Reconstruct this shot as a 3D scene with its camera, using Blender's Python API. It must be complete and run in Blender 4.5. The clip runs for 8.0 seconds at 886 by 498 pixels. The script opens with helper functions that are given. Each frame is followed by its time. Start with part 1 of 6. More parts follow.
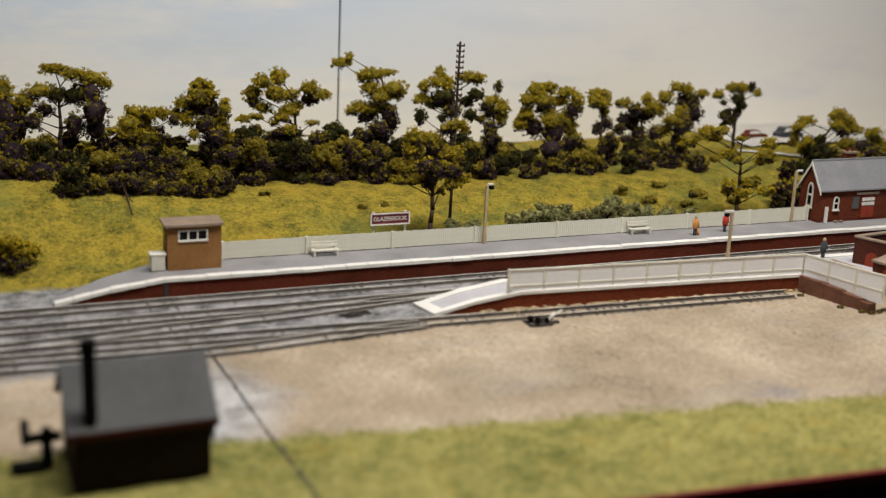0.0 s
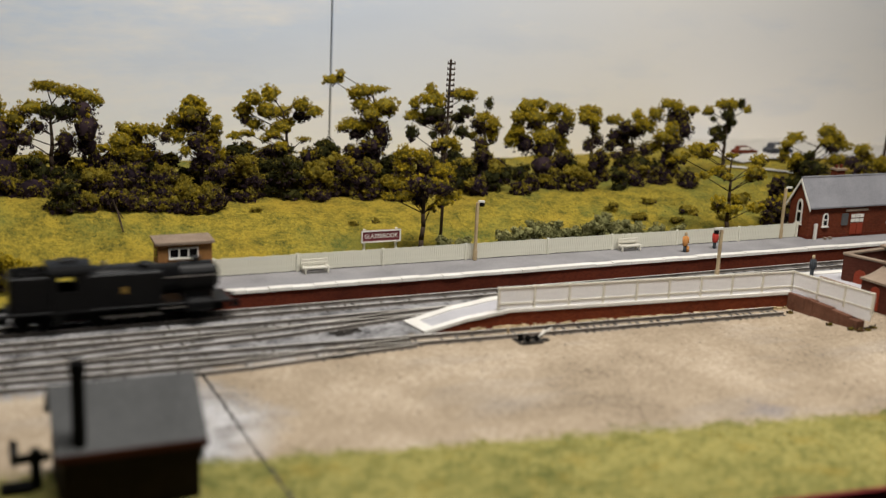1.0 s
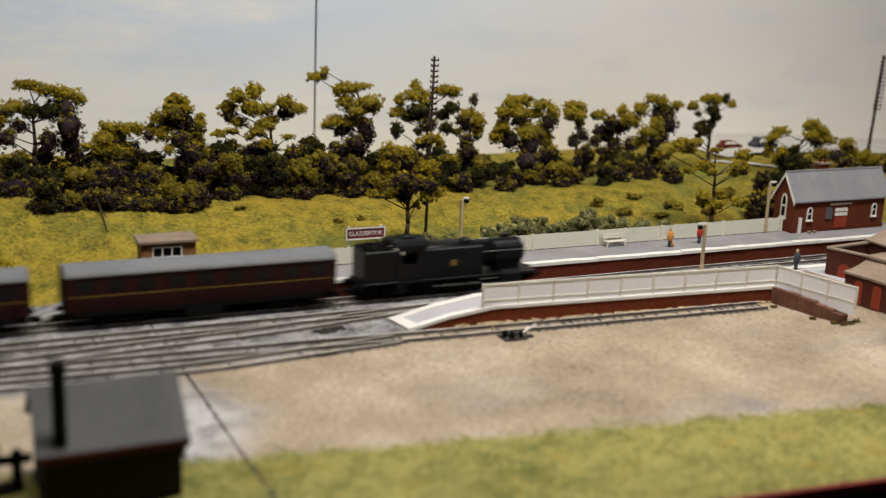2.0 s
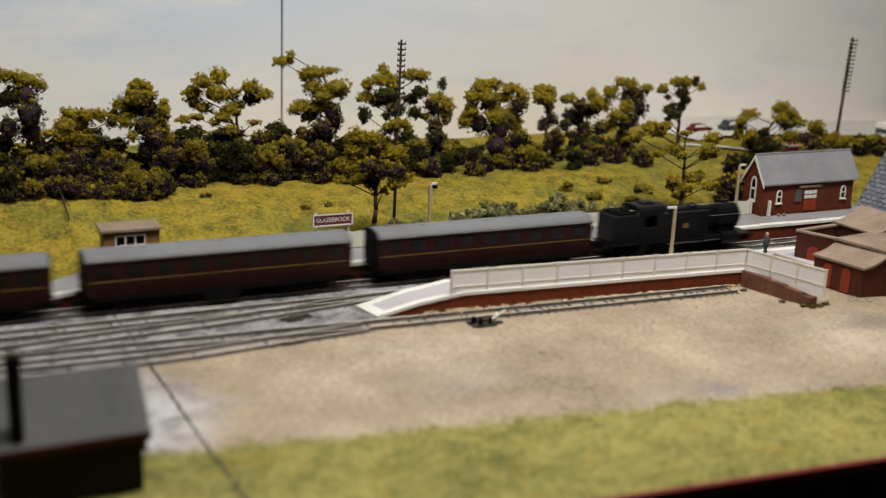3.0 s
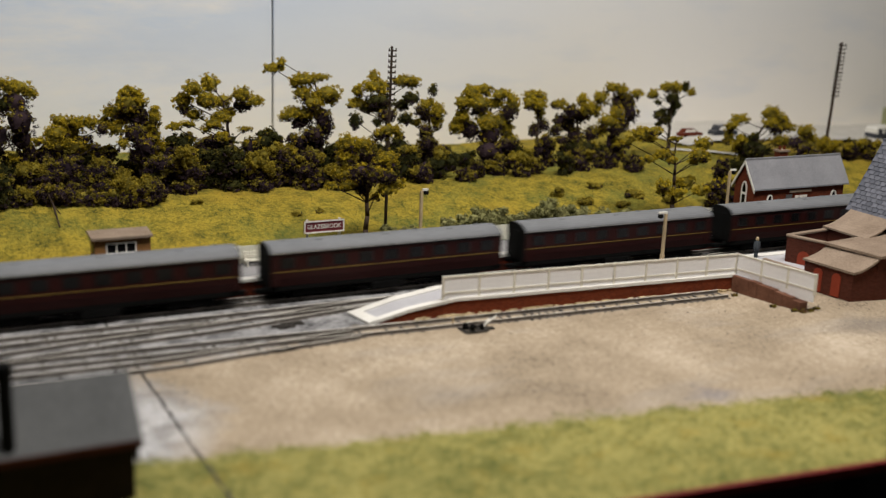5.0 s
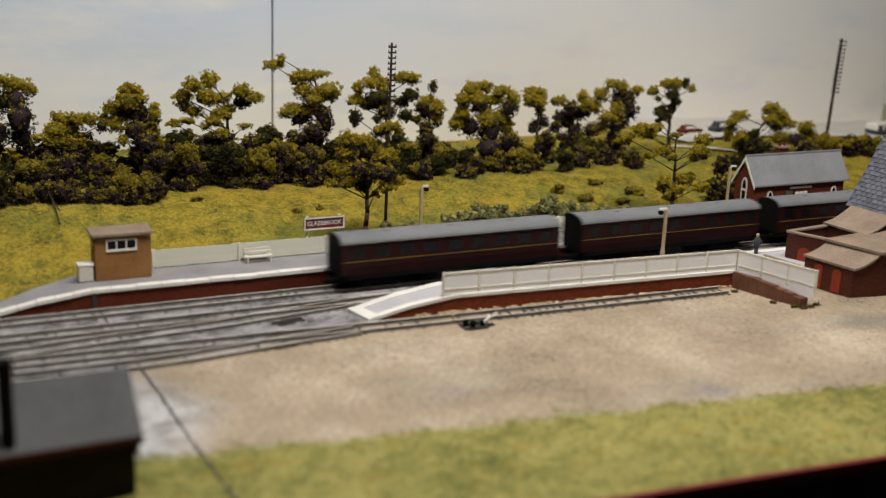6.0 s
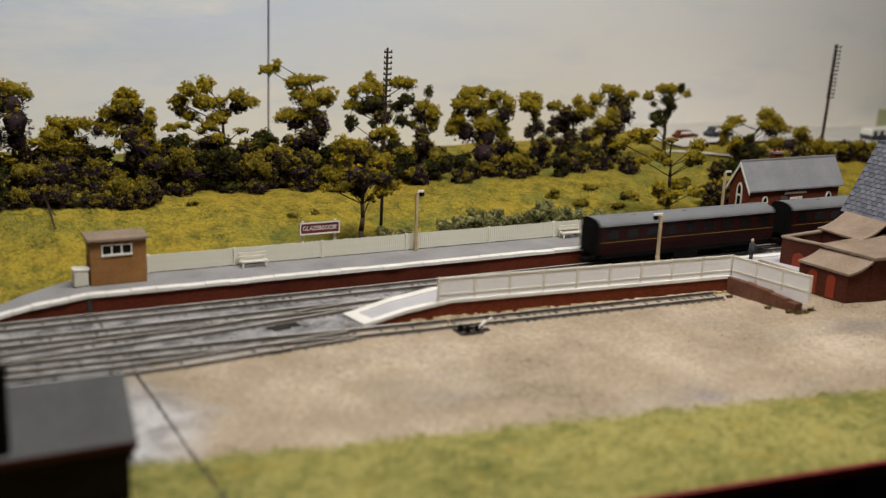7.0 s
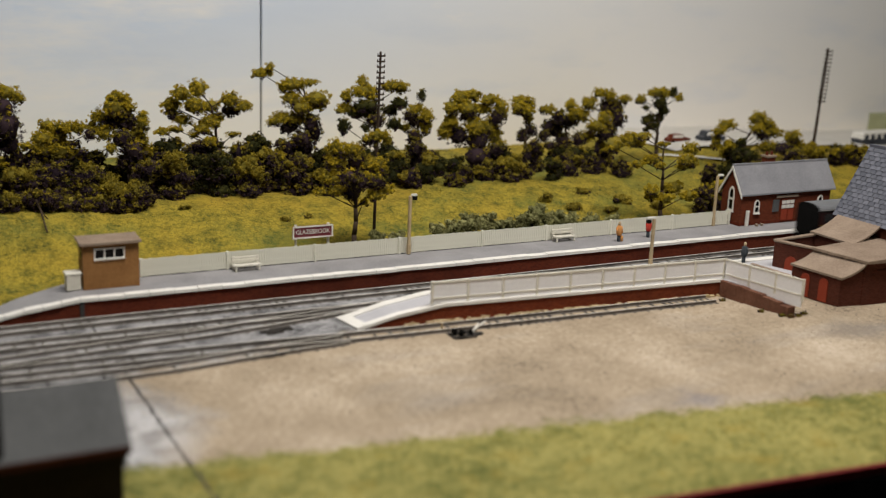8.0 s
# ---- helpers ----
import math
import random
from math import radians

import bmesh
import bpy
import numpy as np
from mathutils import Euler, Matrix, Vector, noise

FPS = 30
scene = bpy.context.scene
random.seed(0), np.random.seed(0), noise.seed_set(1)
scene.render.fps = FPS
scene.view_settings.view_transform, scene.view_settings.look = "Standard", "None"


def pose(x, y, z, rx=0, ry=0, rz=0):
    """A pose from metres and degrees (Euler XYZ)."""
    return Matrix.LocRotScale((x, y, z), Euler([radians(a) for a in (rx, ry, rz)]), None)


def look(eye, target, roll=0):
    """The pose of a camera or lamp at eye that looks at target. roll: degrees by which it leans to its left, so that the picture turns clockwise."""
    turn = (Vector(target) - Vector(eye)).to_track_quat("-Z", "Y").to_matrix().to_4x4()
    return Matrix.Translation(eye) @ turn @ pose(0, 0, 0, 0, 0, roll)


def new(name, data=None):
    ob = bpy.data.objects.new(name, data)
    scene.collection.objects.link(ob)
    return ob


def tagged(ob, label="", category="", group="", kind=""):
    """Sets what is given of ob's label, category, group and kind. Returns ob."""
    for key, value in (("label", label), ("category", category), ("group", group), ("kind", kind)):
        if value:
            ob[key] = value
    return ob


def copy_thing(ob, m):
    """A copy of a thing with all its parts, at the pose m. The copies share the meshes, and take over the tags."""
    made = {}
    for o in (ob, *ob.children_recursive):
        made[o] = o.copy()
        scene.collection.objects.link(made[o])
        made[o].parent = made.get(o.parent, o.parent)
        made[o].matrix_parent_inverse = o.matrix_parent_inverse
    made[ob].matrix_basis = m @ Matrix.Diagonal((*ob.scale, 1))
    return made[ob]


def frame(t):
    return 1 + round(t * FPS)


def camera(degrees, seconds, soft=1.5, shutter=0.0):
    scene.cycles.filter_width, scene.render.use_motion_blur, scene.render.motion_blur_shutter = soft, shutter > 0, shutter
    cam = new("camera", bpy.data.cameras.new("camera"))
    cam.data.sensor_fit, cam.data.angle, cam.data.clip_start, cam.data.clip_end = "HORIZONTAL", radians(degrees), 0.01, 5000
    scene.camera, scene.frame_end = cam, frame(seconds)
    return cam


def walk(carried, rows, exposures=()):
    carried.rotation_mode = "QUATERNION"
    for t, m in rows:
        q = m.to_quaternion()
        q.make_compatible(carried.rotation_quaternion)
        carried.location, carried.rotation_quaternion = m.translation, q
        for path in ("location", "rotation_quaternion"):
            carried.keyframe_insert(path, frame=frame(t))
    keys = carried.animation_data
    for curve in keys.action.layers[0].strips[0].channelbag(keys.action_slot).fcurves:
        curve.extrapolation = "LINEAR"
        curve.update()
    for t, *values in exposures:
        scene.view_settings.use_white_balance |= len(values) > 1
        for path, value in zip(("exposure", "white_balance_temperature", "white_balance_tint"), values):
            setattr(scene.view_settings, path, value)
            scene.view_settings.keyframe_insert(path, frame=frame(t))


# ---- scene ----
# The lens: focused on the far platform, the near hut falls out of focus.
cam = camera(43.0, 8.0, soft=1.2, shutter=0.6)
cam.data.dof.use_dof = True
cam.data.dof.focus_distance = 0.68
cam.data.dof.aperture_fstop = 7.3
walk(cam, [
    (0, pose(-0.0079, -0.0016, 0.1656, 75.26, -2.58, -23.78)),
    (0.5, pose(-0.0072, -0.0043, 0.1674, 75.44, -2.85, -23.81)),
    (1, pose(-0.0071, -0.0029, 0.1689, 75.88, -2.69, -24.11)),
    (1.2, pose(-0.0071, -0.0029, 0.1689, 76.11, -2.52, -24.00)),
    (2.3, pose(-0.0038, -0.0041, 0.1700, 75.47, -2.28, -25.17)),
    (2.5, pose(-0.0038, -0.0041, 0.1700, 75.36, -2.17, -25.48)),
    (3, pose(0.0006, 0.0002, 0.1691, 74.95, -2.30, -26.13)),
    (3.5, pose(0.0003, 0.0000, 0.1699, 75.18, -2.21, -26.55)),
    (4, pose(0.0000, -0.0003, 0.1699, 75.21, -1.99, -26.46)),
    (4.5, pose(0.0006, -0.0002, 0.1699, 75.21, -2.28, -26.56)),
    (4.7, pose(0.0006, -0.0002, 0.1699, 75.23, -2.19, -26.61)),
    (5.8, pose(0.0005, 0.0000, 0.1692, 75.16, -2.20, -26.57)),
    (6, pose(0.0005, 0.0000, 0.1692, 75.10, -2.13, -26.62)),
    (6.5, pose(-0.0003, 0.0002, 0.1692, 75.29, -1.86, -26.53)),
    (7, pose(0.0008, -0.0006, 0.1700, 75.30, -2.24, -26.78)),
    (7.5, pose(-0.0001, -0.0001, 0.1700, 75.38, -2.20, -27.25)),
    (8, pose(-0.0000, -0.0000, 0.1700, 75.50, -2.32, -27.21)),
], exposures=[(0, 0.10), (1.2, 0.12), (2.5, 0.09), (4.5, 0.05), (6.5, 0.0), (8, -0.03)])

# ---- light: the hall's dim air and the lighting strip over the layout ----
world = bpy.data.worlds.new("hall_air")
world.use_nodes = True
world.node_tree.nodes["Background"].inputs[0].default_value = (1.0, 0.95, 0.88, 1)
world.node_tree.nodes["Background"].inputs[1].default_value = 0.25
scene.world = world


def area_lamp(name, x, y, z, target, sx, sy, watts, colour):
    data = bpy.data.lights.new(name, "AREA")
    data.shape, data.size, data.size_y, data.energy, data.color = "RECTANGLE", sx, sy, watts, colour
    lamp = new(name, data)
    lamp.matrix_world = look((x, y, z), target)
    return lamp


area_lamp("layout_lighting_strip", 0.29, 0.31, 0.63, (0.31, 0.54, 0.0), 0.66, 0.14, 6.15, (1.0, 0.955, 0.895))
area_lamp("hall_ceiling_light", 0.2, -0.9, 1.75, (0.3, 0.5, 0.0), 2.5, 1.2, 1.6, (1.0, 0.97, 0.93))

# ---- materials ----


def nodes_of(name):
    m = bpy.data.materials.new(name)
    m.use_nodes = True
    nt = m.node_tree
    return m, nt, nt.nodes["Principled BSDF"]


def link(nt, a, b):
    nt.links.new(a, b)


def math_node(nt, op, a, b=None, clamp=False):
    n = nt.nodes.new("ShaderNodeMath")
    n.operation, n.use_clamp = op, clamp
    for i, v in enumerate((a, b)):
        if v is None:
            continue
        if isinstance(v, (int, float)):
            n.inputs[i].default_value = v
        else:
            link(nt, v, n.inputs[i])
    return n.outputs[0]


def noise_node(nt, coord, scale, detail=4.0, rough=0.55):
    n = nt.nodes.new("ShaderNodeTexNoise")
    n.inputs["Scale"].default_value, n.inputs["Detail"].default_value, n.inputs["Roughness"].default_value = scale, detail, rough
    link(nt, coord, n.inputs["Vector"])
    return n.outputs["Fac"]


def ramp_node(nt, fac, stops):
    n = nt.nodes.new("ShaderNodeValToRGB")
    while len(n.color_ramp.elements) < len(stops):
        n.color_ramp.elements.new(0.5)
    for e, (p, c) in zip(n.color_ramp.elements, stops):
        e.position, e.color = p, (*c, 1)
    link(nt, fac, n.inputs[0])
    return n.outputs[0]


def mix_node(nt, fac, a, b, blend="MIX"):
    n = nt.nodes.new("ShaderNodeMix")
    n.data_type, n.blend_type = "RGBA", blend
    for s, v in ((n.inputs[0], fac), (n.inputs[6], a), (n.inputs[7], b)):
        if isinstance(v, (int, float)):
            s.default_value = v
        elif isinstance(v, tuple):
            s.default_value = (*v, 1)
        else:
            link(nt, v, s)
    return n.outputs[2]


def bump_node(nt, bsdf, height, strength, distance):
    n = nt.nodes.new("ShaderNodeBump")
    n.inputs["Strength"].default_value, n.inputs["Distance"].default_value = strength, distance
    link(nt, height, n.inputs["Height"])
    link(nt, n.outputs[0], bsdf.inputs["Normal"])


def worn(name, dark, light, rough=0.75, coarse=60.0, fine=900.0, metal=0.0, bump=0.25, island=False, stretch=None):
    """Painted or natural surface: two tones mixed at two scales, with a fine relief."""
    m, nt, b = nodes_of(name)
    co = nt.nodes.new("ShaderNodeTexCoord").outputs["Object"]
    if stretch:
        mp = nt.nodes.new("ShaderNodeMapping")
        mp.inputs["Scale"].default_value = stretch
        link(nt, co, mp.inputs["Vector"])
        co = mp.outputs[0]
    big, small = noise_node(nt, co, coarse), noise_node(nt, co, fine, 3.0)
    fac = math_node(nt, "ADD", math_node(nt, "MULTIPLY", big, 0.6), math_node(nt, "MULTIPLY", small, 0.4))
    if island:
        geo = nt.nodes.new("ShaderNodeNewGeometry").outputs["Random Per Island"]
        fac = math_node(nt, "ADD", math_node(nt, "MULTIPLY", fac, 0.5), math_node(nt, "MULTIPLY", geo, 0.5))
    link(nt, ramp_node(nt, fac, [(0.3, dark), (0.7, light)]), b.inputs["Base Color"])
    b.inputs["Roughness"].default_value, b.inputs["Metallic"].default_value = rough, metal
    b.inputs["Specular IOR Level"].default_value = 0.12 if rough > 0.6 else 0.18
    bump_node(nt, b, small, bump, 0.0004)
    return m


def flock(name, dark, light):
    """Foam and fibre: tone drifts over the clump, with a little difference from flake to flake."""
    m, nt, b = nodes_of(name)
    co = nt.nodes.new("ShaderNodeTexCoord").outputs["Object"]
    big, small = noise_node(nt, co, 110.0, 3.0), noise_node(nt, co, 600.0, 2.0)
    geo = nt.nodes.new("ShaderNodeNewGeometry").outputs["Random Per Island"]
    fac = math_node(nt, "ADD", math_node(nt, "MULTIPLY", big, 0.55), math_node(nt, "MULTIPLY", small, 0.20))
    fac = math_node(nt, "ADD", fac, math_node(nt, "MULTIPLY", geo, 0.25))
    link(nt, ramp_node(nt, fac, [(0.3, dark), (0.7, light)]), b.inputs["Base Color"])
    b.inputs["Roughness"].default_value = 0.95
    b.inputs["Specular IOR Level"].default_value = 0.08
    return m


def brick_paper(name, dark, light, mortar):
    """Printed brick card: courses at model scale, softly weathered."""
    m, nt, b = nodes_of(name)
    co = nt.nodes.new("ShaderNodeTexCoord").outputs["Object"]
    sep = nt.nodes.new("ShaderNodeSeparateXYZ")
    link(nt, co, sep.inputs[0])
    cmb = nt.nodes.new("ShaderNodeCombineXYZ")
    link(nt, math_node(nt, "ADD", sep.outputs[0], sep.outputs[1]), cmb.inputs[0])
    link(nt, sep.outputs[2], cmb.inputs[1])
    t = nt.nodes.new("ShaderNodeTexBrick")
    link(nt, cmb.outputs[0], t.inputs["Vector"])
    t.inputs["Scale"].default_value = 1.0
    t.inputs["Brick Width"].default_value, t.inputs["Row Height"].default_value = 0.0016, 0.00055
    t.inputs["Mortar Size"].default_value, t.inputs["Mortar Smooth"].default_value = 0.00006, 0.4
    t.inputs["Color1"].default_value, t.inputs["Color2"].default_value = (*dark, 1), (*light, 1)
    t.inputs["Mortar"].default_value = (*mortar, 1)
    big, wide = noise_node(nt, co, 70.0), noise_node(nt, co, 14.0)
    col = mix_node(nt, math_node(nt, "MULTIPLY", big, 0.55), t.outputs["Color"], dark)
    grime = math_node(nt, "MULTIPLY", math_node(nt, "SUBTRACT", wide, 0.48), 5.0, True)
    col = mix_node(nt, math_node(nt, "MULTIPLY", grime, 0.55), col, (dark[0] * 0.4, dark[1] * 0.6, dark[2] * 0.7))
    link(nt, col, b.inputs["Base Color"])
    b.inputs["Roughness"].default_value = 0.8
    b.inputs["Specular IOR Level"].default_value = 0.15
    bump_node(nt, b, noise_node(nt, co, 1200.0), 0.25, 0.0003)
    return m


def tile_material(name, dark, light):
    """Slates, each with its own tone."""
    m, nt, b = nodes_of(name)
    co = nt.nodes.new("ShaderNodeTexCoord").outputs["Object"]
    rnd = nt.nodes.new("ShaderNodeObjectInfo").outputs["Random"]
    fac = math_node(nt, "ADD", math_node(nt, "MULTIPLY", rnd, 0.6), math_node(nt, "MULTIPLY", noise_node(nt, co, 700.0), 0.4))
    link(nt, ramp_node(nt, fac, [(0.1, dark), (0.9, light)]), b.inputs["Base Color"])
    b.inputs["Roughness"].default_value = 0.6
    return m


def ground_material():
    m, nt, b = nodes_of("scenic_ground")
    co = nt.nodes.new("ShaderNodeTexCoord").outputs["Object"]
    sep = nt.nodes.new("ShaderNodeSeparateXYZ")
    link(nt, co, sep.inputs[0])
    x, y = sep.outputs[0], sep.outputs[1]
    n1, n2, n3, n4 = noise_node(nt, co, 18.0), noise_node(nt, co, 90.0), noise_node(nt, co, 420.0), noise_node(nt, co, 1500.0, 2.0)
    wob = math_node(nt, "MULTIPLY", math_node(nt, "SUBTRACT", n2, 0.5), 0.022)
    wob2 = math_node(nt, "MULTIPLY", math_node(nt, "SUBTRACT", n3, 0.5), 0.016)
    yy = math_node(nt, "ADD", math_node(nt, "ADD", y, wob), wob2)
    grit = math_node(nt, "ADD", math_node(nt, "MULTIPLY", n3, 0.5), math_node(nt, "MULTIPLY", n4, 0.5))
    yard = ramp_node(nt, math_node(nt, "ADD", math_node(nt, "MULTIPLY", n1, 0.45), math_node(nt, "MULTIPLY", grit, 0.55)),
                     [(0.36, (0.10, 0.080, 0.060)), (0.43, (0.31, 0.245, 0.172)), (0.53, (0.42, 0.335, 0.24)), (0.64, (0.60, 0.505, 0.395))])
    ballast = ramp_node(nt, math_node(nt, "ADD", math_node(nt, "MULTIPLY", n2, 0.5), math_node(nt, "MULTIPLY", grit, 0.5)),
                        [(0.40, (0.045, 0.044, 0.047)), (0.48, (0.20, 0.196, 0.20)), (0.60, (0.40, 0.392, 0.394))])
    pale = ramp_node(nt, math_node(nt, "ADD", math_node(nt, "MULTIPLY", n2, 0.6), math_node(nt, "MULTIPLY", n4, 0.4)),
                     [(0.38, (0.24, 0.238, 0.245)), (0.58, (0.60, 0.60, 0.615))])
    lush = ramp_node(nt, math_node(nt, "ADD", math_node(nt, "MULTIPLY", math_node(nt, "ADD", n1, n2), 0.2), math_node(nt, "MULTIPLY", grit, 0.6)),
                     [(0.40, (0.085, 0.10, 0.026)), (0.48, (0.215, 0.205, 0.062)), (0.58, (0.385, 0.335, 0.11))])
    earthy = math_node(nt, "MULTIPLY", math_node(nt, "SUBTRACT", noise_node(nt, co, 55.0, 5.0), 0.56), 7.0, True)
    lush = mix_node(nt, math_node(nt, "MULTIPLY", earthy, 0.5), lush, (0.30, 0.22, 0.045))
    turf = ramp_node(nt, math_node(nt, "ADD", math_node(nt, "MULTIPLY", n2, 0.35), math_node(nt, "MULTIPLY", grit, 0.65)),
                     [(0.39, (0.065, 0.070, 0.017)), (0.47, (0.20, 0.164, 0.025)), (0.57, (0.38, 0.285, 0.038))])

    patches = math_node(nt, "MULTIPLY", math_node(nt, "SUBTRACT", n1, 0.52), 6.0, True)
    turf = mix_node(nt, math_node(nt, "MULTIPLY", patches, 0.55), turf, (0.13, 0.17, 0.045))
    ochre = math_node(nt, "MULTIPLY", math_node(nt, "SUBTRACT", 0.46, n1), 6.0, True)
    turf = mix_node(nt, math_node(nt, "MULTIPLY", ochre, 0.45), turf, (0.42, 0.27, 0.035))

    def above(value, edge, width):
        return math_node(nt, "MULTIPLY", math_node(nt, "SUBTRACT", value, edge), 1.0 / width, True)

    # grey ballast round the running lines, giving way to sandy yard near the siding
    edge = math_node(nt, "ADD", 0.438, math_node(nt, "MULTIPLY", math_node(nt, "SUBTRACT", x, 0.06, ), 0.16))
    edge = math_node(nt, "MINIMUM", math_node(nt, "MAXIMUM", edge, 0.436), 0.478)
    col = mix_node(nt, above(math_node(nt, "SUBTRACT", yy, edge), -0.004, 0.010), yard, ballast)
    mp = nt.nodes.new("ShaderNodeMapping")
    mp.inputs["Scale"].default_value = (12.0, 38.0, 1.0)
    link(nt, co, mp.inputs["Vector"])
    streak = math_node(nt, "MULTIPLY", math_node(nt, "SUBTRACT", noise_node(nt, mp.outputs[0], 1.0, 5.0), 0.53), 5.0, True)
    col = mix_node(nt, math_node(nt, "MULTIPLY", streak, 0.28), col, (0.38, 0.372, 0.368))
    # pale cement patch beside the board joint
    d = math_node(nt, "ABSOLUTE", math_node(nt, "SUBTRACT", x, 0.075))
    d2 = math_node(nt, "MULTIPLY", math_node(nt, "ABSOLUTE", math_node(nt, "SUBTRACT", yy, 0.392)), 0.55)
    patch = math_node(nt, "SUBTRACT", 1.0, above(math_node(nt, "ADD", math_node(nt, "ADD", d, d2), wob2), 0.018, 0.026))
    col = mix_node(nt, math_node(nt, "MULTIPLY", patch, 0.85), col, pale)
    # oily stain on the yard
    e1 = math_node(nt, "ABSOLUTE", math_node(nt, "SUBTRACT", x, 0.300))
    e2 = math_node(nt, "ABSOLUTE", math_node(nt, "SUBTRACT", y, 0.334))
    stain = math_node(nt, "SUBTRACT", 1.0, above(math_node(nt, "ADD", math_node(nt, "ADD", e1, e2), wob2), 0.004, 0.012))
    col = mix_node(nt, math_node(nt, "MULTIPLY", stain, 0.6), col, (0.20, 0.19, 0.21))
    f1 = math_node(nt, "MULTIPLY", math_node(nt, "ABSOLUTE", math_node(nt, "SUBTRACT", x, 0.436)), 0.5)
    f2 = math_node(nt, "ABSOLUTE", math_node(nt, "SUBTRACT", y, 0.378))
    stain = math_node(nt, "SUBTRACT", 1.0, above(math_node(nt, "ADD", math_node(nt, "ADD", f1, f2), wob2), 0.006, 0.014))
    col = mix_node(nt, math_node(nt, "MULTIPLY", stain, 0.55), col, (0.16, 0.145, 0.135))
    # turf along the front edge and on the bank
    front = math_node(nt, "SUBTRACT", math_node(nt, "SUBTRACT", 0.368, math_node(nt, "MULTIPLY", x, 0.145)), yy)
    col = mix_node(nt, above(front, -0.003, 0.006), col, lush)
    col = mix_node(nt, above(math_node(nt, "ADD", y, wob2), 0.552, 0.006), col, turf)
    link(nt, col, b.inputs["Base Color"])
    b.inputs["Roughness"].default_value = 0.95
    b.inputs["Specular IOR Level"].default_value = 0.1
    bump_node(nt, b, grit, 0.7, 0.0012)
    return m


def sky_board_material():
    m, nt, b = nodes_of("painted_sky")
    co = nt.nodes.new("ShaderNodeTexCoord").outputs["Object"]
    sep = nt.nodes.new("ShaderNodeSeparateXYZ")
    link(nt, co, sep.inputs[0])
    mp = nt.nodes.new("ShaderNodeMapping")
    mp.inputs["Scale"].default_value = (1.0, 1.0, 3.5)
    link(nt, co, mp.inputs["Vector"])
    cloud, brush = noise_node(nt, mp.outputs[0], 5.0, 5.0), noise_node(nt, mp.outputs[0], 60.0, 3.0)
    h = math_node(nt, "MULTIPLY", math_node(nt, "SUBTRACT", sep.outputs[2], 0.02), 6.0, True)
    grad = ramp_node(nt, h, [(0.0, (0.88, 0.85, 0.79)), (0.28, (0.76, 0.785, 0.82)), (0.66, (0.55, 0.645, 0.79))])
    fac = math_node(nt, "MULTIPLY", math_node(nt, "SUBTRACT", math_node(nt, "ADD", cloud, math_node(nt, "MULTIPLY", brush, 0.20)), 0.55), 3.2, True)
    warm = math_node(nt, "MULTIPLY", math_node(nt, "SUBTRACT", sep.outputs[0], 0.16), 2.6, True)
    cover = math_node(nt, "MAXIMUM", math_node(nt, "MULTIPLY", fac, 0.80), math_node(nt, "MULTIPLY", warm, 0.62))
    col = mix_node(nt, cover, grad, (0.91, 0.852, 0.762))
    low = noise_node(nt, mp.outputs[0], 9.0, 6.0)
    blue = math_node(nt, "MULTIPLY", math_node(nt, "SUBTRACT", low, 0.51), 6.0, True)
    away = math_node(nt, "SUBTRACT", 0.55, math_node(nt, "MULTIPLY", warm, 0.25))
    col = mix_node(nt, math_node(nt, "MULTIPLY", blue, away), col, (0.60, 0.66, 0.76))
    link(nt, col, b.inputs["Base Color"])
    b.inputs["Roughness"].default_value = 0.7
    bump_node(nt, b, brush, 0.08, 0.001)
    return m


MAT_GROUND = ground_material()
MAT_SKY = sky_board_material()
MAT_DARKGAP = worn("dark_gap", (0.03, 0.03, 0.03), (0.07, 0.065, 0.06))
MAT_BATTEN = worn("grey_batten", (0.14, 0.14, 0.14), (0.22, 0.215, 0.21))
MAT_PANEL = worn("blue_white_panel", (0.80, 0.795, 0.81), (0.91, 0.905, 0.915), 0.6, 50, 700)
MAT_RAIL = worn("weathered_rail_side", (0.085, 0.075, 0.066), (0.25, 0.225, 0.20), 0.6, 90, 600)
# worn head, coloured paler to hold the light falling on its top
MAT_RAILHEAD = worn("lit_worn_rail_head", (0.50, 0.46, 0.40), (0.78, 0.74, 0.67), 0.45, 60, 600, 0.1)
MAT_SLEEPER = worn("dark_sleeper", (0.02, 0.018, 0.016), (0.10, 0.09, 0.08), 0.9, 120, 900)
MAT_TARMAC = worn("platform_tarmac", (0.20, 0.195, 0.20), (0.33, 0.32, 0.325), 0.9, 50, 1500)
MAT_BAYTOP = worn("pale_bay_surface", (0.40, 0.39, 0.41), (0.54, 0.53, 0.55), 0.9, 50, 1500)
MAT_BAYRED = brick_paper("bay_brick", (0.13, 0.024, 0.009), (0.25, 0.055, 0.019), (0.18, 0.055, 0.026))
MAT_CRUMB = worn("cream_crumbs", (0.36, 0.27, 0.14), (0.62, 0.50, 0.30), 0.9, 120, 700, island=True)
MAT_EDGE = worn("white_edging", (0.66, 0.63, 0.58), (0.86, 0.84, 0.79), 0.7, 70, 700)
MAT_WALLRED = brick_paper("platform_brick", (0.085, 0.015, 0.007), (0.165, 0.034, 0.013), (0.12, 0.035, 0.018))
MAT_WALLDARK = brick_paper("station_brick", (0.095, 0.020, 0.009), (0.19, 0.045, 0.018), (0.14, 0.05, 0.025))
MAT_BRICK = brick_paper("goods_brick", (0.065, 0.017, 0.010), (0.125, 0.035, 0.020), (0.10, 0.043, 0.029))
